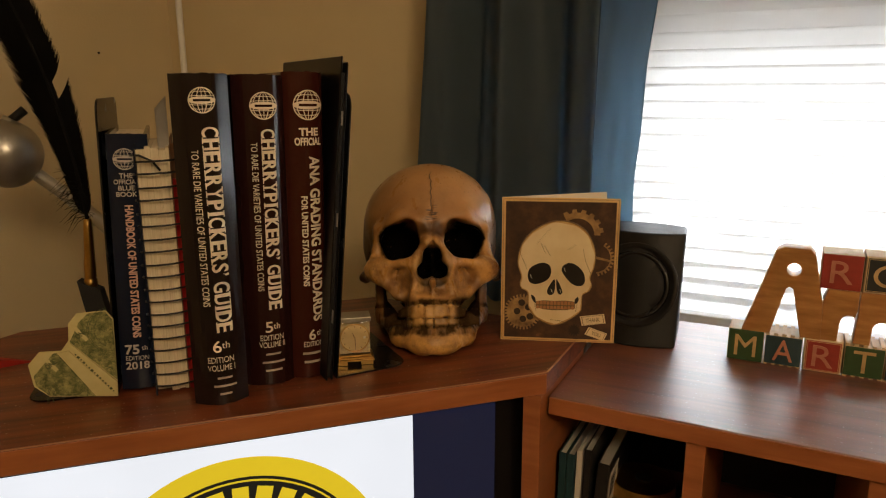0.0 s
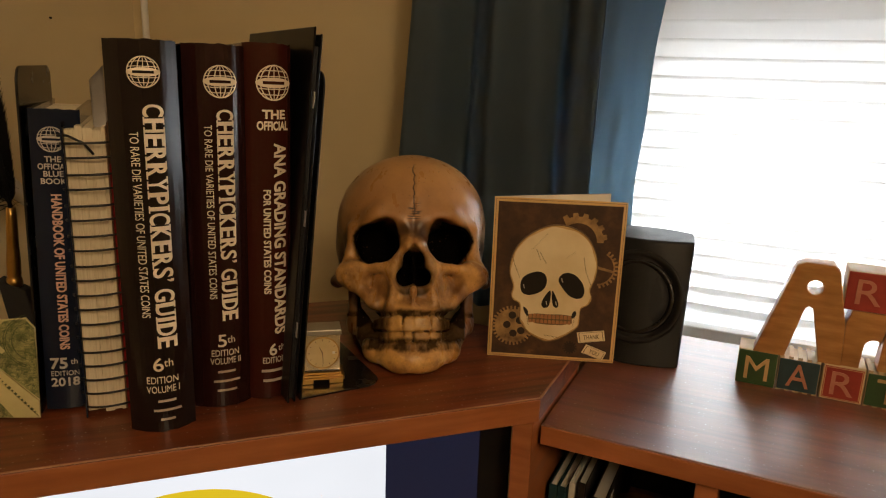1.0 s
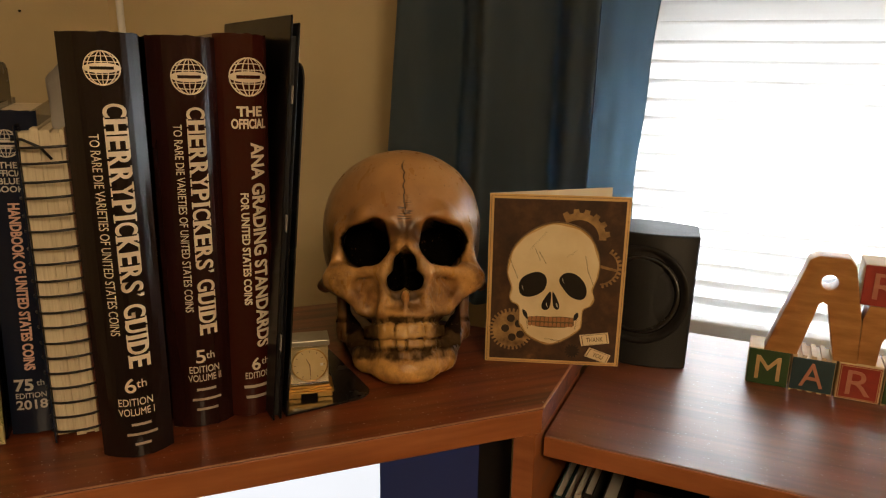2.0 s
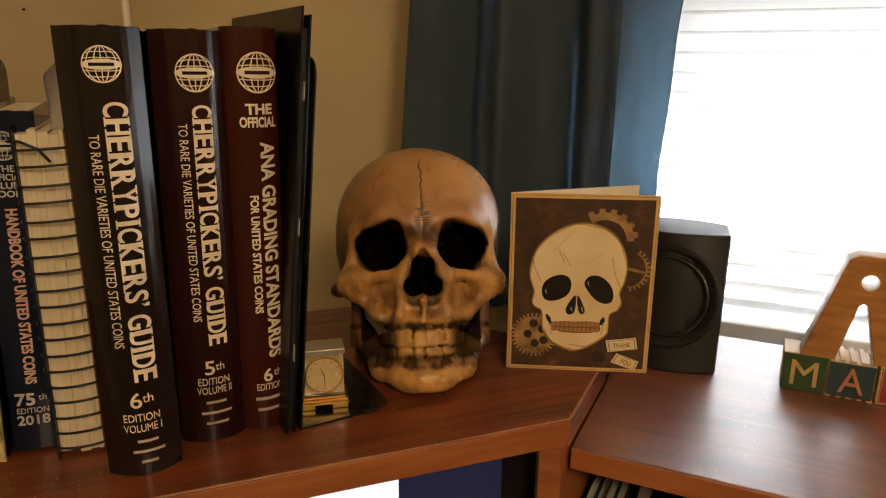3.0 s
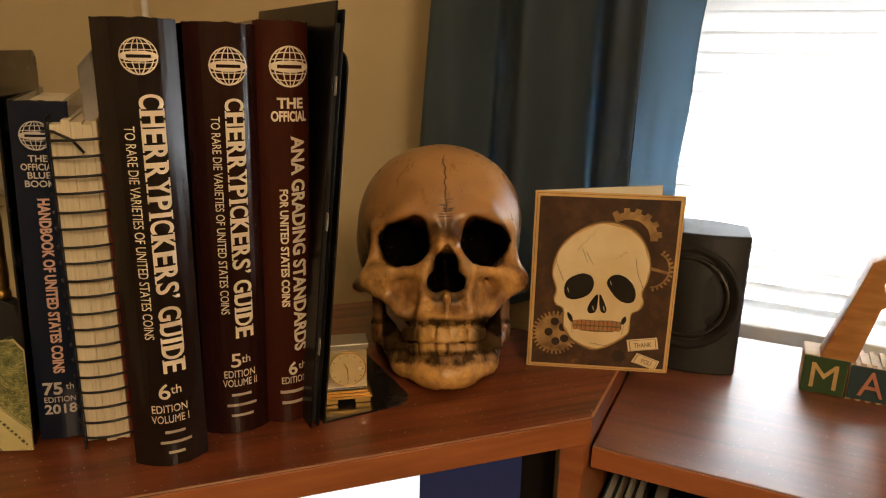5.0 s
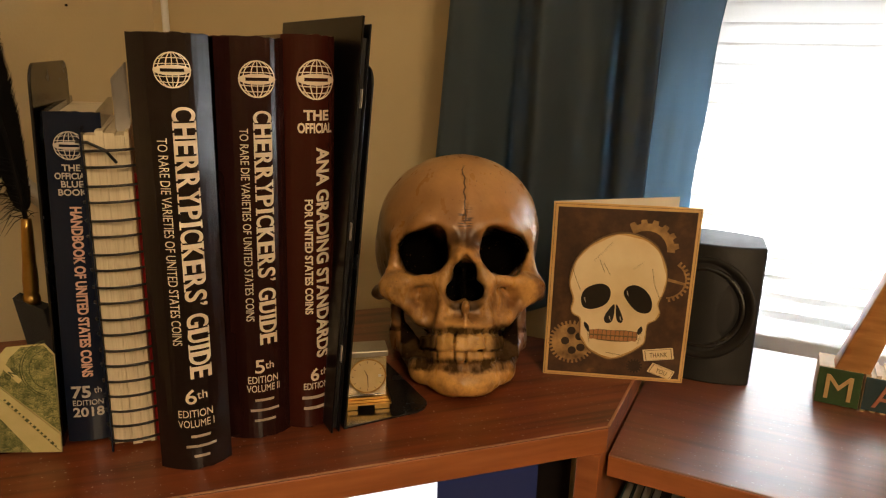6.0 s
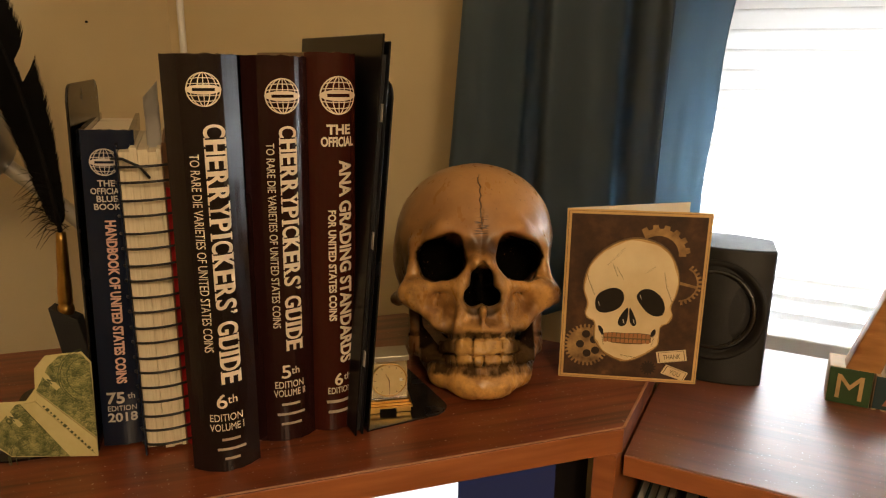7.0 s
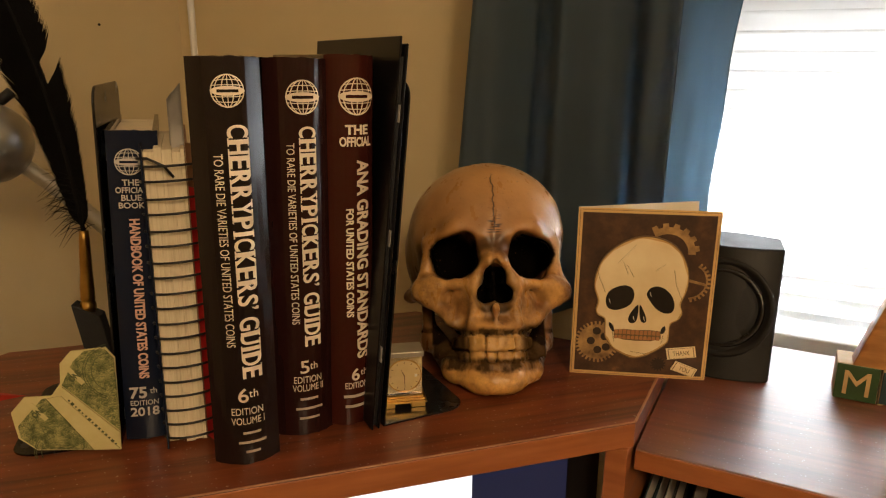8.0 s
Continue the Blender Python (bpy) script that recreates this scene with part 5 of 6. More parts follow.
def pine_material():
    m, n, l, b = material("varnished_pine", 0.4)
    g = noise_node(n, l, 60.0, 5.0, stretch=(0.5, 1, 2.2))
    c = ramp(n, l, g.outputs[0], [(0.3, (0.30, 0.13, 0.035)), (0.55, (0.42, 0.20, 0.06)), (0.75, (0.52, 0.28, 0.09))])
    k = noise_node(n, l, 34.0, 1.0)
    kr = ramp(n, l, k.outputs[0], [(0.66, (0, 0, 0)), (0.74, (0.9, 0.9, 0.9))])
    l.new(mix_colour(n, l, kr.outputs[0], c.outputs[0], (0.15, 0.05, 0.016)), b.inputs["Base Color"])
    bump(n, l, b, g.outputs[0], 0.15, 0.0004)
    return m


M_PINE = pine_material()
BLOCK_Y = 0.864


def letter_block(x, z, size, letter, face, ink, framed, slotted, label):
    blk = thing("letter_block", pose(x, BLOCK_Y, z), label, "toy block", "letter blocks")
    d = size * 0.97
    if slotted:
        # grooves across top and bottom
        pts, k = [], 9
        for i in range(k):
            x0, x1 = size * i / k, size * (i + 1) / k
            top = size if i % 2 == 0 else size - 0.0022
            pts += [(x0, top), (x1, top)]
        low = []
        for i in range(k - 1, -1, -1):
            x0, x1 = size * i / k, size * (i + 1) / k
            bot = 0.0 if i % 2 == 0 else 0.0014
            low += [(x1, bot), (x0, bot)]
        body = prism(pts + low, 0.0012, d, "y")
    else:
        body = box(0, size, 0.0012, d, 0, size, 0.0008)
    part("body", body, M_PALE, blk)
    part("face", box(0.0004, size - 0.0004, 0, 0.0014, 0.0016 if slotted else 0.0005, size - (0.0024 if slotted else 0.0005), 0.0006), M_PALE if framed else face, blk)
    if framed:
        part("panel", box(0.0016, size - 0.0016, -0.0003, 0.001, 0.0016, size - 0.0016, 0.0002, 1), face, blk)
        part("fillet", box(0.0022, size - 0.0022, -0.0004, 0.001, 0.0022, size - 0.0022), M_TAN_PAINT, blk)
        part("panel", box(0.0027, size - 0.0027, -0.0005, 0.001, 0.0027, size - 0.0027), face, blk)
    bm = text_bmesh(letter, 0.0285, size * (0.60 if letter in "MC" else 0.55), 0.0, 0.0005)
    bm.transform(Matrix.Translation((size / 2, -0.0006, size / 2)) @ pose(0, 0, 0, 90, 0, 0))
    part("letter", bm, ink, blk)
    return blk


S = 0.0318
letter_block(-0.0335, RTOP, S, "M", M_BLK_GREEN, M_TAN_PAINT, False, False, "green wooden toy block with a tan letter")
letter_block(-0.0005, RTOP, S, "A", M_BLK_BLUE, M_PINK_PAINT, False, True, "slotted teal toy block with a dull pink letter")
letter_block(0.0330, RTOP, S, "R", M_BLK_RED, M_PINK_PAINT, True, False, "red framed toy block with a pale letter")
letter_block(0.0660, RTOP, S, "T", M_BLK_GREEN, M_TAN_PAINT, False, True, "slotted green toy block with a tan letter")
letter_block(0.0990, RTOP, S, "I", M_BLK_BLUE, M_TAN_PAINT, False, True, "slotted teal toy block at the end of the row")
UP = RTOP + S


def wooden_letter(name, outline, hole, label, thick=0.020):
    ob = thing(name, pose(0, BLOCK_Y + 0.001, 0), label, "wooden letter", "wooden letters")
    bm = bmesh.new()
    if hole:
        cx, cz, r = hole
        n = 24
        ring = [(cx + r * math.cos(2 * math.pi * i / n + math.pi / 2), cz + r * math.sin(2 * math.pi * i / n + math.pi / 2)) for i in range(n)]
        cu = bpy.data.curves.new("letter_shape", "CURVE")
        cu.dimensions, cu.fill_mode, cu.extrude, cu.bevel_depth, cu.bevel_resolution = "2D", "BOTH", thick / 2 - 0.0008, 0.0008, 2
        for pts in (outline, ring):
            sp = cu.splines.new("POLY")
            sp.points.add(len(pts) - 1)
            for q, p in zip(sp.points, pts):
                q.co = (p[0], p[1], 0, 1)
            sp.use_cyclic_u = True
        tmp = new("letter_shape", cu)
        bpy.context.view_layer.update()
        me = bpy.data.meshes.new_from_object(tmp.evaluated_get(bpy.context.evaluated_depsgraph_get()))
        bm.from_mesh(me)
        bpy.data.objects.remove(tmp)
        bpy.data.curves.remove(cu)
        bpy.data.meshes.remove(me)
        bm.transform(pose(0, thick / 2, 0, 90, 0, 0))
    else:
        bm = prism(outline, 0, thick, "y", 0.0008)
    part("body", bm, M_PINE, ob)
    return ob


wooden_letter("wooden_letter", [(-0.0215, UP), (0.0015, UP)] + [(0.0118, 1.2535), (0.0150, 1.2560), (0.0192, 1.2535)] + [(0.0290, UP), (0.0445, UP), (0.0430, 1.2420), (0.0335, 1.2860), (0.0290, 1.2915), (0.0080, 1.2915), (0.0020, 1.2880)],
              (0.0175, 1.2718, 0.0068), "varnished pine letter with a drilled hole on the blocks")
wooden_letter("wooden_letter", [(0.0450, UP), (0.0582, UP), (0.0590, 1.2240)] + arc(0.0665, 1.2270, 0.0072, 160, 60, 6) + [(0.0705, 1.2300), (0.0722, 1.2400), (0.0722, 1.2570), (0.0470, 1.2570), (0.0440, 1.2450)], None,
              "varnished pine letter piece under a red block")
wooden_letter("wooden_letter", [(0.0728, 1.2570), (0.0728, 1.2380), (0.0712, UP), (0.0845, UP), (0.0850, 1.2210)] + arc(0.0925, 1.2235, 0.0075, 165, 20, 6) + [(0.1010, UP), (0.1130, UP), (0.1120, 1.2570)], None,
              "varnished pine letter piece under a dark block")
letter_block(0.0395, 1.2572, 0.0330, "R", M_BLK_RED, M_PINK_PAINT, False, False, "red toy block resting on the pine letters")
letter_block(0.0735, 1.2572, 0.0335, "C", M_BLK_DARK, M_TAN_PAINT, True, False, "dark framed toy block resting on the pine letters")


# ---- monitor under the corner shelf: x along the shelf's front, y away, z up ----
def build_monitor():
    mon = thing("monitor", Matrix.Translation((-0.335, 0.575, DESK)) @ pose(0, 0, 0, 0, 0, 45), "black flat-screen monitor showing a bright page", "monitor")
    top, half = 1.1665 - DESK, 0.205
    part("bezel", prism([(-half - 0.12, 0.10), (half, 0.10), (half, top), (-half - 0.12, top)], 0.0012, 0.030, "y", 0.002), M_BLACK_PLASTIC, mon)

    def glow(name, colour, strength):
        m = bpy.data.materials.new(name)
        m.use_nodes = True
        b = m.node_tree.nodes["Principled BSDF"]
        b.inputs["Base Color"].default_value = (0.01, 0.01, 0.012, 1)
        b.inputs["Roughness"].default_value = 0.3
        n, l = m.node_tree.nodes, m.node_tree.links
        t = noise_node(n, l, 9.0, 2.0)
        c = ramp(n, l, t.outputs[0], [(0.3, tuple(v * 0.93 for v in colour)), (0.7, colour)])
        l.new(c.outputs[0], b.inputs["Emission Color"])
        b.inputs["Emission Strength"].default_value = strength
        return m
    s1 = top - 0.0045
    right = half - 0.004
    part("screen", box(-half - 0.114, 0.099, -0.0002, 0.0016, 0.115, s1), glow("screen_white", (0.93, 0.95, 1.0), 1.1), mon, "lit white page on the screen")
    part("screen_margin", box(0.0992, 0.176, -0.0002, 0.0016, 0.115, s1 + 0.001), glow("screen_navy", (0.008, 0.011, 0.030), 1.0), mon, "dark blue margin on the screen")
    # round yellow emblem on the page, drawn as plain rings
    yellow, black = glow("screen_yellow", (0.86, 0.60, 0.02), 1.0), glow("screen_black", (0.012, 0.011, 0.008), 1.0)
    cx, cz, r = -0.047, s1 - 0.0135 - 0.118, 0.118

    def disc(rx, rz, y, mat, name):
        pts = [(cx + rx * math.cos(a), cz + rz * math.sin(a)) for a in [2 * math.pi * i / 72 for i in range(72)]]
        part(name, prism(pts, y, 0.0012, "y"), mat, mon)
    disc(r * 1.02, r, -0.0006, yellow, "emblem_ring")
    disc(r * 0.880, r * 0.855, -0.0010, black, "emblem_disc")
    disc(r * 0.858, r * 0.833, -0.0014, yellow, "emblem_line")
    disc(r * 0.846, r * 0.821, -0.0018, black, "emblem_field")
    for k in range(-4, 5):
        a = radians(90 - 12.5 * k)
        rr = r * 0.70
        c = Vector((cx + rr * math.cos(a), cz + rr * math.sin(a)))
        t, u = Vector((math.sin(a), -math.cos(a))), Vector((math.cos(a), math.sin(a)))
        w, h = r * 0.055, r * 0.085
        part("emblem_bar", prism([tuple(c - t * w - u * h), tuple(c + t * w - u * h), tuple(c + t * w + u * h), tuple(c - t * w + u * h)], -0.0021, 0.001, "y"), yellow, mon)
    part("stand_neck", box(-0.09, -0.03, 0.03, 0.05, 0.012, 0.22, 0.004), M_BLACK_PLASTIC, mon)
    part("stand_foot", box(-0.18, 0.06, -0.03, 0.12, 0.0, 0.012, 0.004), M_BLACK_PLASTIC, mon)


build_monitor()


# ---- small crystal clock on the bookend's foot ----
M_GOLD = speckled("polished_brass", (0.40, 0.23, 0.06), (0.55, 0.34, 0.10), 60, 0.30, metal=1.0, relief=0.05)
M_DIAL = speckled("champagne_dial", (0.56, 0.42, 0.20), (0.66, 0.51, 0.26), 60, 0.35)
M_STEEL = speckled("brushed_steel", (0.30, 0.27, 0.22), (0.40, 0.37, 0.31), 60, 0.34, metal=0.5)


def glass_material():
    m, n, l, b = material("clear_crystal", 0.03)
    b.inputs["Transmission Weight"].default_value, b.inputs["IOR"].default_value = 1.0, 1.46
    t = noise_node(n, l, 90.0, 2.0)
    bump(n, l, b, t.outputs[0], 0.02, 0.0005)
    return m


def build_clock():
    c = thing("desk_clock", Matrix.Translation((-0.3290, 0.6270, TOP + 0.0017)) @ pose(0, 0, 0, 0, 0, 38) @ Matrix.Scale(1.06, 4), "miniature crystal desk clock on a stepped brass base", "clock")
    w, d = 0.0310, 0.022
    part("foot", box(0.0005, 0.009, 0.001, d, 0.0, 0.0035, 0.0004), M_GOLD, c)
    part("foot", box(w - 0.011, w - 0.001, 0.001, d, 0.0, 0.0035, 0.0004), M_GOLD, c)
    for i in range(3):
        e = 0.0012 * i
        part("base_step", box(e - 0.0005, w - e, e - 0.0005, d - e, 0.0036 + 0.0016 * i, 0.0036 + 0.0016 * i + 0.00155, 0.0003, 1), M_GOLD, c)
    z0, z1 = 0.0086, 0.0365
    crystal = part("crystal", box(0.0028, w - 0.0030, 0.0035, 0.0075, z0, z1, 0.0006), glass_material(), c, "clear crystal front")
    crystal.visible_shadow = False
    part("case", box(0.0030, w - 0.0032, 0.0078, d - 0.003, z0, z1, 0.0006), M_DIAL, c, "champagne coloured case")
    part("top_plate", box(0.0018, w - 0.0020, 0.0022, d - 0.002, z1 + 0.0001, z1 + 0.0040, 0.0006), M_STEEL, c, "steel top plate")
    cx, cz = w / 2, (z0 + z1) / 2 + 0.0008
    def ring(r0, r1, y0, y1, mat, name):
        bm = lathe([(r0, -y1), (r1, -y1), (r1, -y0), (r0, -y0)] if r0 else [(0, -y1), (r1, -y1), (r1, -y0), (0, -y0)], 40)
        bm.transform(Matrix.Translation((cx, 0, cz)) @ pose(0, 0, 0, 90, 0, 0))
        part(name, bm, mat, c, smooth=False)
    ring(0, 0.0114, 0.0024, 0.0034, M_DIAL, "dial")
    bm = tube([(cx + 0.0117 * math.cos(a), 0.0024, cz + 0.0117 * math.sin(a)) for a in [2 * math.pi * i / 40 for i in range(40)]], 0.0005, 6, None, True)
    part("dial_rim", bm, M_GOLD, c, smooth=True)
    for i in range(12):
        a = radians(30 * i)
        p, q = 0.0090, 0.0103
        part("hour_mark", tube([(cx + p * math.sin(a), 0.0022, cz + p * math.cos(a)), (cx + q * math.sin(a), 0.0022, cz + q * math.cos(a))], 0.00022, 5), M_CARD_LINE, c)
    part("hour_hand", tube([(cx, 0.0021, cz), (cx - 0.0022, 0.0021, cz + 0.0045)], [0.0004, 0.0002], 5), M_CARD_LINE, c)
    part("minute_hand", tube([(cx, 0.0020, cz), (cx + 0.0003, 0.0020, cz - 0.0082)], [0.00035, 0.0002], 5), M_CARD_LINE, c)
    part("date_window", box(cx + 0.0070, cx + 0.0088, 0.0019, 0.0023, cz - 0.0009, cz + 0.0009), M_PAPER, c)


build_clock()


# ---- folded money heart on the other bookend's foot ----
def bill_material():
    m, n, l, b = material("engraved_bill_print", 0.75)
    lines = noise_node(n, l, 150.0, 7.0, 0.7)
    wv = n.new("ShaderNodeTexWave")
    wv.wave_type = "RINGS"
    wv.inputs["Scale"].default_value, wv.inputs["Distortion"].default_value, wv.inputs["Detail"].default_value = 300.0, 26.0, 4.0
    tc = n.new("ShaderNodeTexCoord")
    l.new(tc.outputs["Object"], wv.inputs["Vector"])
    mx = n.new("ShaderNodeMath")
    mx.operation = "MULTIPLY_ADD"
    mx.inputs[1].default_value = 0.22
    l.new(wv.outputs["Fac"], mx.inputs[0])
    l.new(lines.outputs[0], mx.inputs[2])
    c = ramp(n, l, mx.outputs[0], [(0.42, (0.045, 0.060, 0.018)), (0.58, (0.12, 0.14, 0.045)), (0.78, (0.40, 0.37, 0.15))])
    l.new(c.outputs[0], b.inputs["Base Color"])
    bump(n, l, b, lines.outputs[0], 0.2, 0.0003)
    return m


M_BILL = bill_material()
M_BILL_PAPER = speckled("cream_bill_paper", (0.50, 0.44, 0.20), (0.60, 0.53, 0.27), 70, 0.8, relief=0.4)
M_BILL_DARK = speckled("dark_bill_ink", (0.05, 0.065, 0.02), (0.09, 0.11, 0.04), 90, 0.7)


def build_heart():
    h = thing("paper_heart", Matrix.Translation((-0.4500, 0.5025, TOP + 0.0030)) @ pose(0, 0, 0, 0, 0, 35) @ pose(0, 0, 0, -3, 0, 0), "heart folded from a green banknote, leaning on a bookend", "paper heart")
    out = [(0.0, -0.001), (-0.0505, 0.002), (-0.0610, 0.0110), (-0.0635, 0.0285), (-0.0545, 0.0385), (-0.0385, 0.0385), (-0.0325, 0.0465), (-0.0315, 0.0595), (-0.0245, 0.0675), (-0.0035, 0.0690), (0.0015, 0.0620)]
    part("paper", prism(out, 0.0, 0.0012, "y", 0.0003, 1), M_BILL_PAPER, h, "cream folded paper")
    # printed folds of the two lobes
    a = [(0.0008, 0.0125), (-0.0315, 0.0455), (-0.0300, 0.0480), (-0.0235, 0.0605), (-0.0165, 0.0672), (-0.0040, 0.0680), (0.0010, 0.0615)]
    part("printed_fold", prism(a, -0.0008, 0.0002, "y", 0.0002, 1), M_BILL, h, "green engraved fold")
    b = [(-0.0165, 0.0005), (-0.0500, 0.0030), (-0.0590, 0.0115), (-0.0600, 0.0195), (-0.0445, 0.0365), (-0.0420, 0.0372)]
    part("printed_fold", prism(b, -0.0008, 0.0002, "y", 0.0002, 1), M_BILL, h)
    # plain bands along the middle crease, with a printed strip
    part("margin_fold", prism([(-0.0002, 0.0002), (-0.0160, 0.0006), (-0.0410, 0.0372), (-0.0325, 0.0386)], -0.0014, -0.0002, "y", 0.0002, 1), M_BILL_PAPER, h)
    part("margin_fold", prism([(0.0004, 0.0005), (0.0006, 0.0118), (-0.0312, 0.0448), (-0.0322, 0.0390)], -0.0018, -0.0002, "y", 0.0002, 1), M_BILL_PAPER, h)
    rnd = random.Random(8)
    for i in range(15):
        t = 0.08 + 0.9 * i / 15
        x, z = -0.0300 * (1 - t), 0.0370 * (1 - t) + 0.0015
        s = rnd.uniform(0.0006, 0.0014)
        part("printed_mark", prism([(x - s, z), (x, z - s * 1.1), (x + s, z - s * 0.3), (x, z + s * 0.8)], -0.0021, -0.0016, "y"), M_BILL_DARK, h)

    def seal(cx, cz, r, y):
        bm = bmesh.new()
        for rr in (r, r * 0.93, r * 0.72):
            pts = [(cx + rr * math.cos(q), y, cz + rr * math.sin(q)) for q in [radians(100 + 150 * i / 24) for i in range(25)]]
            tube(pts, 0.00022, 4, bm)
        part("seal_ring", bm, M_BILL_DARK, h)
    seal(0.0005, 0.0530, 0.0185, -0.0010)
    seal(-0.0370, 0.0005, 0.0150, -0.0010)
    for cx, cz, turn in ((-0.0225, 0.0515, 38), (-0.0465, 0.0285, 38)):
        for words, size, bold, mat, y in (("1", 0.019, 0.0006, M_BILL_PAPER, -0.0011), ("ONE", 0.0062, 0.0002, M_BILL_DARK, -0.0015)):
            bm = text_bmesh(words, size, 0.0088 if words == "ONE" else 0.0, bold, 0.0001)
            bm.transform(Matrix.Translation((cx, y, cz)) @ pose(0, 0, 0, 90, 0, 0) @ pose(0, 0, 0, 0, 0, turn))
            part("lettering", bm, mat, h)


build_heart()


# ---- quill pen: x across, z up; it stands behind the heart ----
M_FEATHER = speckled("black_feather", (0.002, 0.002, 0.002), (0.005, 0.0045, 0.0045), 200, 0.75, stretch=(1, 1, 0.3), relief=0.8, spec=0.12)


def build_quill():
    q = thing("quill_pen", Matrix.Translation((-0.5120, 0.5410, TOP)) @ pose(0, 0, 0, 0, 0, 35), "black feather quill with a brass grip in a black holder", "quill pen")
    # holder block
    part("holder", prism([(-0.0015, 0.0), (0.0175, 0.0), (0.0040, 0.072), (-0.0140, 0.0812)], -0.006, 0.006, "y", 0.0006, 1), M_BLACK_MATTE, q, "black pointed holder")
    grip = [(-0.0048 + 0.0035 * t, 0, 0.0745 + 0.058 * t) for t in (0, 0.05, 0.10, 0.13, 0.16, 0.19, 0.30, 0.5, 0.72, 0.9, 1.0)]
    part("grip", tube(grip, [0.0050, 0.0056, 0.0052, 0.0042, 0.0050, 0.0046, 0.0048, 0.0040, 0.0038, 0.0034, 0.0030], 16), M_GOLD, q, "brass grip", smooth=True)

    def mid(t):
        """Rib of the feather, bending to the left towards the tip."""
        return Vector((-0.0015 - 0.016 * t - 0.055 * t * t, 0.004 * math.sin(2 * t), 0.132 + 0.245 * t))
    part("rib", tube([mid(i / 14) for i in range(15)], [0.0013 * (1 - 0.8 * i / 14) + 0.0003 for i in range(15)], 8), M_FEATHER, q, smooth=True)
    rnd = random.Random(4)
    for side in (-1, 1):
        bm = bmesh.new()
        n = 260
        for i in range(n):
            t = 0.02 + 0.97 * i / n
            p = mid(t)
            tangent = (mid(min(t + 0.01, 1)) - mid(t - 0.01)).normalized()
            across = Vector((tangent.z, 0, -tangent.x)) * side
            reach = 0.0255 * min(1.0, 0.30 + t * 2.0) * (1 - max(0, t - 0.75) * 2.4)
            if side > 0:
                reach *= 0.62
                if 0.38 < t < 0.44:
                    reach *= 0.25
            reach *= rnd.uniform(0.92, 1.05)
            tip = p + across * reach + tangent * reach * 1.25 + Vector((0, 0.003 * (reach / 0.016), 0))
            w = tangent * 0.0011
            y = Vector((0, 0.0002 * rnd.uniform(-1, 1), 0))
            m1 = p + (tip - p) * 0.55 + across * reach * 0.10
            v = [bm.verts.new(c) for c in (p - w, p + w, m1 + w + y, m1 - w + y, tip + y)]
            bm.faces.new((v[0], v[1], v[2], v[3]))
            bm.faces.new((v[3], v[2], v[4]))
        bmesh.ops.solidify(bm, geom=bm.faces[:], thickness=0.00025)
        part("vane", bm, M_FEATHER, q)
    bm = bmesh.new()
    for i in range(70):
        t = rnd.uniform(0.0, 0.16)
        p = mid(t)
        d = Vector((-1 if rnd.random() < 0.82 else 0.5, rnd.uniform(-0.4, 0.4), rnd.uniform(-0.75, 0.75))).normalized()
        length = rnd.uniform(0.010, 0.024) * (1 if d.x < 0 else 0.45)
        sag = Vector((0, 0, -length * rnd.uniform(0.1, 0.45)))
        tube([p, p + d * length * 0.5 - sag * 0.15, p + d * length + sag], [0.0004, 0.0003, 0.0001], 4, bm)
    part("down", bm, M_FEATHER, q, "loose black down")


build_quill()


# ---- desk lamp with a ribbed arm ----
M_LAMP = speckled("satin_nickel", (0.32, 0.31, 0.29), (0.40, 0.39, 0.37), 30, 0.34, metal=0.85, relief=0.1)


def build_lamp():
    lamp = thing("desk_lamp", pose(-0.545, 0.668, TOP), "satin nickel desk lamp with a ribbed arm and a round head", "lamp")
    part("base", lathe([(0, 0), (0.045, 0), (0.046, 0.004), (0.040, 0.010), (0.012, 0.014), (0, 0.014)], 36), M_LAMP, lamp, smooth=True)
    o = Vector((-0.545, 0.668, TOP))
    a, b, c = Vector((-0.545, 0.668, TOP + 0.012)), Vector((-0.640, 0.675, 1.285)), Vector((-0.7250, 0.6370, 1.3510))
    pts, radii = [], []
    for i in range(81):
        t = i / 80
        p = a * (1 - t) ** 2 + 2 * b * t * (1 - t) + c * t * t
        pts.append(p - o)
        radii.append(0.0072 + 0.0006 * (i % 2) if t < 0.78 else 0.0072)
    part("arm", tube(pts, radii, 14), M_LAMP, lamp, "ribbed flexible arm", smooth=True)
    head = bmesh.new()
    bmesh.ops.create_uvsphere(head, u_segments=32, v_segments=20, radius=1.0)
    for v in head.verts:
        v.co = Vector((v.co.x * 0.034, v.co.y * 0.034, v.co.z * 0.036))
    head.transform(Matrix.Translation(Vector((-0.7350, 0.6190, 1.3710)) - o) @ pose(0, 0, 0, 0, 20, 0))
    part("head", head, M_LAMP, lamp, "round metal head", smooth=True)
    knob = [Vector((-0.7340, 0.6240, 1.4020)) - o, Vector((-0.7320, 0.6265, 1.4075)) - o]
    part("socket_collar", tube(knob, [0.009, 0.008], 14), M_LAMP, lamp, smooth=True)
    part("switch", tube([Vector((-0.7325, 0.6260, 1.4055)) - o, Vector((-0.7235, 0.6365, 1.4165)) - o], 0.0048, 12), M_BLACK_PLASTIC, lamp, smooth=True)


build_lamp()

# slim white cable pole standing in the corner of the room
pole = thing("cable_pole", pose(-0.9000, 1.0300, 0), "slim white cable pole in the corner of the room", "pole")
part("tube", tube([(0, 0, 0), (0, 0, 2.30)], 0.0050, 18), M_TRIM, pole, smooth=True)
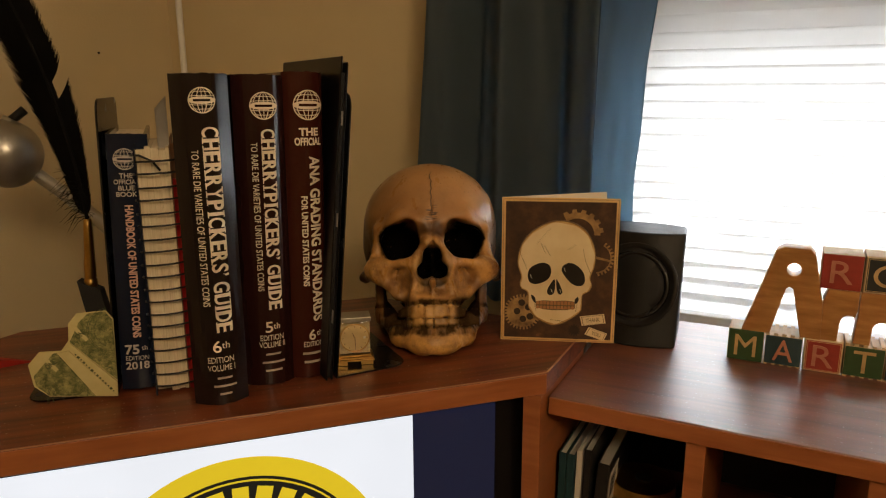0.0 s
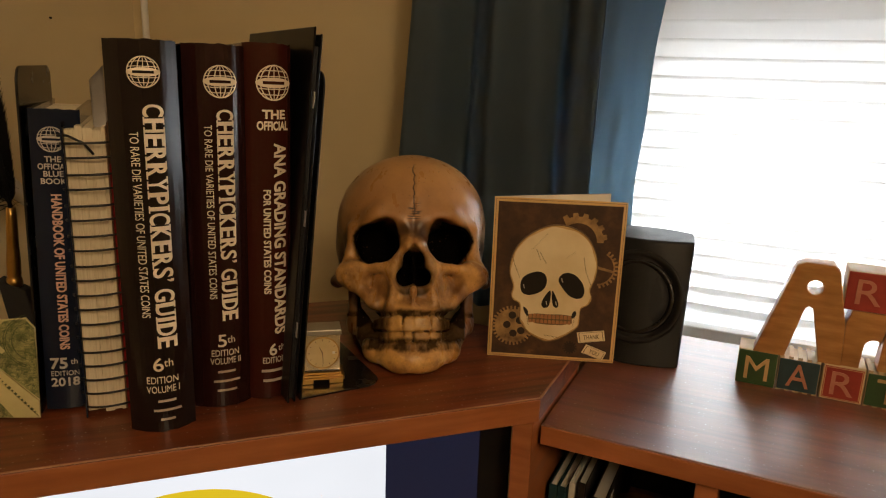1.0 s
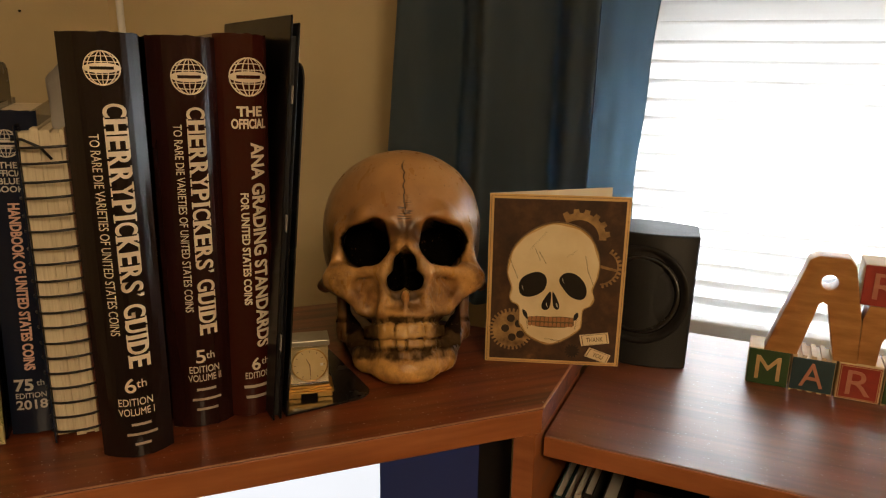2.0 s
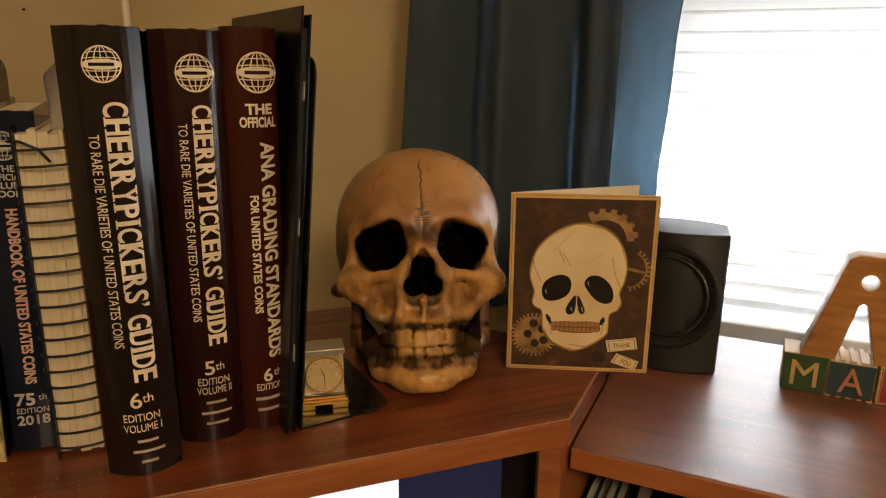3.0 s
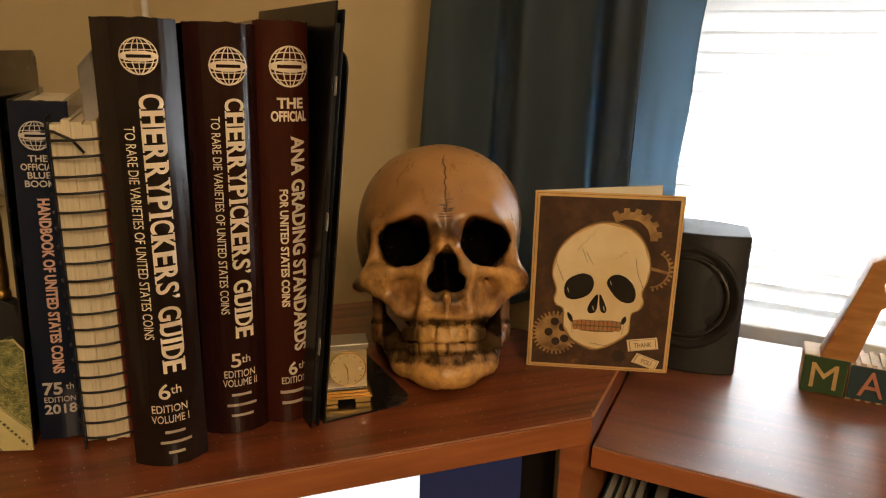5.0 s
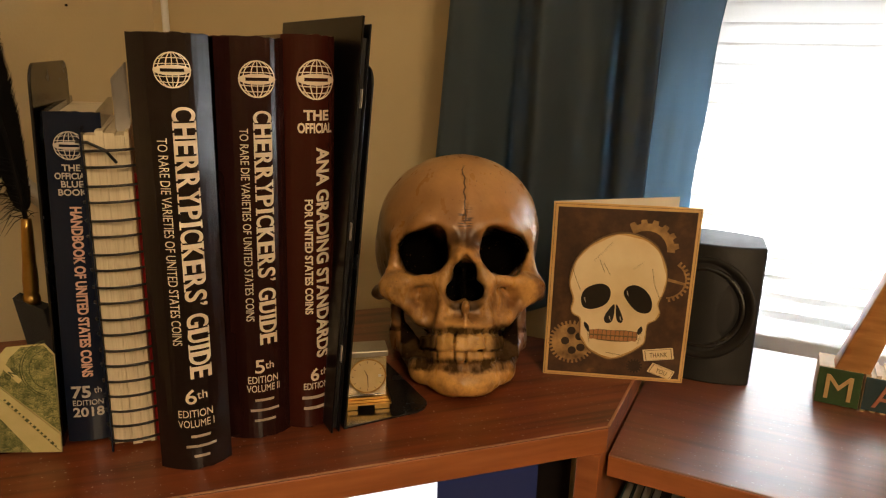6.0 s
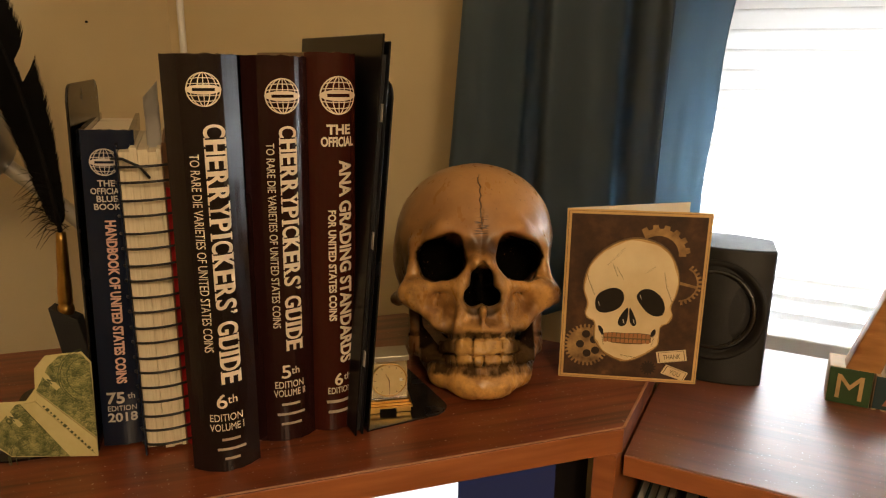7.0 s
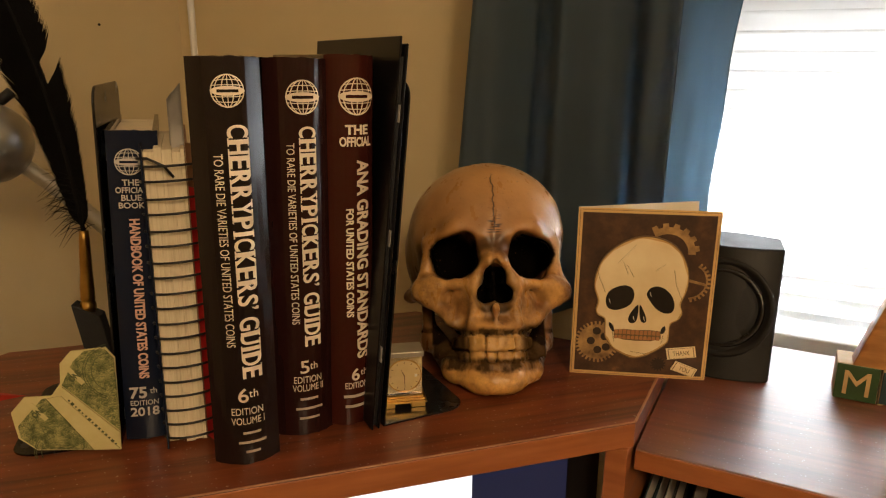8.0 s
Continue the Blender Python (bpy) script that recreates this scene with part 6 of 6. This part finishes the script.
part("foot", lathe([(0, 0), (0.03, 0), (0.03, 0.006), (0.008, 0.012), (0, 0.012)], 24), M_TRIM, pole, smooth=True)

nail = thing("nail", pose(WALL_X, 0.917, 1.490), "tiny dark nail in the beige wall", "nail")
part("head", tube([(-0.004, 0, 0), (0.002, 0, 0)], 0.0016, 10), M_BLACK_METAL, nail)


# ---- in the open compartments of the window unit ----
M_TEAL = speckled("dark_teal_cover", (0.012, 0.045, 0.055), (0.020, 0.065, 0.078), 60, 0.4)
M_DARK_COVER = speckled("black_book_cover", (0.010, 0.010, 0.011), (0.018, 0.018, 0.019), 40, 0.4)


def small_book(x, y, z, w, h, d, lean, cover, pages, label, tag=False):
    bk = thing("paperback", Matrix.Translation((x, y, z)) @ pose(0, 0, 0, 0, lean, 0), label, "book", "books in the cubby")
    part("front_cover", box(0, 0.0008, 0, d, 0, h, 0.0002, 1), cover, bk)
    part("back_cover", box(w - 0.0008, w, 0, d, 0, h, 0.0002, 1), cover, bk)
    part("spine", box(0.0009, w - 0.0009, 0, 0.0008, 0, h), cover, bk)
    part("page_block", box(0.001, w - 0.001, 0.001, d - 0.002, 0.0008, h - 0.0012), pages, bk)
    if tag:
        part("label_sticker", box(w + 0.0001, w + 0.0004, 0.006, 0.040, h - 0.050, h - 0.012), M_PAPER, bk, "white barcode sticker")
        for i in range(11):
            z0 = h - 0.040 + 0.002 * i
            part("code_bar", box(w + 0.0003, w + 0.0006, 0.011, 0.024 + 0.004 * (i % 3), z0, z0 + (0.0007 if i % 2 else 0.0012)), M_DARK_COVER, bk)
    return bk


SHELF = 0.995
small_book(-0.1620, 0.735, SHELF, 0.007, 0.1135, 0.19, 0.8, M_TEAL, M_PAPER, "thin teal paperback standing in the cubby")
small_book(-0.1545, 0.735, SHELF, 0.007, 0.1135, 0.19, 0.9, M_TEAL, M_PAPER, "thin teal paperback standing in the cubby")
small_book(-0.1468, 0.737, SHELF, 0.005, 0.118, 0.19, 1.2, M_PAPER, M_PAPER, "cream paperback standing in the cubby")
small_book(-0.1410, 0.738, SHELF, 0.007, 0.120, 0.19, 1.6, M_DARK_COVER, M_PAPER, "black-covered paperback standing in the cubby")
small_book(-0.1330, 0.745, SHELF, 0.011, 0.106, 0.18, 3.5, M_DARK_COVER, M_PAPER, "black case with a white barcode sticker", True)
disc = thing("disc_stack", pose(-0.0930, 0.795, SHELF), "stack of golden discs on a spindle", "discs")
disc.rotation_euler = (0, 0, 0)
part("disc_body", lathe([(0, 0), (0.030, 0), (0.030, 0.070), (0.0298, 0.0715), (0, 0.0715)], 48), M_GOLD, disc, smooth=False)
part("hub", lathe([(0, 0.0716), (0.008, 0.0716), (0.008, 0.0735), (0, 0.0735)], 24), M_BLACK_PLASTIC, disc)

# folded red paper lying near the lamp
red = thing("red_paper", pose(-0.585, 0.5135, TOP + 0.0002, 0, 0, 35), "folded red paper lying on the shelf", "paper")
bm = bmesh.new()
v = [bm.verts.new(p) for p in ((-0.07, -0.03, 0), (0.012, 0.0, 0.0025), (-0.07, 0.02, 0.008), (-0.07, -0.005, 0.012))]
bm.faces.new((v[0], v[1], v[3]))
bm.faces.new((v[3], v[1], v[2]))
bmesh.ops.solidify(bm, geom=bm.faces[:], thickness=0.0004)
part("sheet", bm, M_RED, red)

# unseen floor lamp, added as a fitting for the warm bulb behind the viewer
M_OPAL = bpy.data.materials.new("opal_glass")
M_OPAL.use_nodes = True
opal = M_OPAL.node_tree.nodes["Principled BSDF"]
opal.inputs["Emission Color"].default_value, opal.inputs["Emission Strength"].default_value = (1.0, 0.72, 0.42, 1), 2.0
fitting = thing("stand_in_lamp", pose(0.70, -0.45, 0), "added unseen floor lamp, black with a warm opal bowl", "floor lamp")
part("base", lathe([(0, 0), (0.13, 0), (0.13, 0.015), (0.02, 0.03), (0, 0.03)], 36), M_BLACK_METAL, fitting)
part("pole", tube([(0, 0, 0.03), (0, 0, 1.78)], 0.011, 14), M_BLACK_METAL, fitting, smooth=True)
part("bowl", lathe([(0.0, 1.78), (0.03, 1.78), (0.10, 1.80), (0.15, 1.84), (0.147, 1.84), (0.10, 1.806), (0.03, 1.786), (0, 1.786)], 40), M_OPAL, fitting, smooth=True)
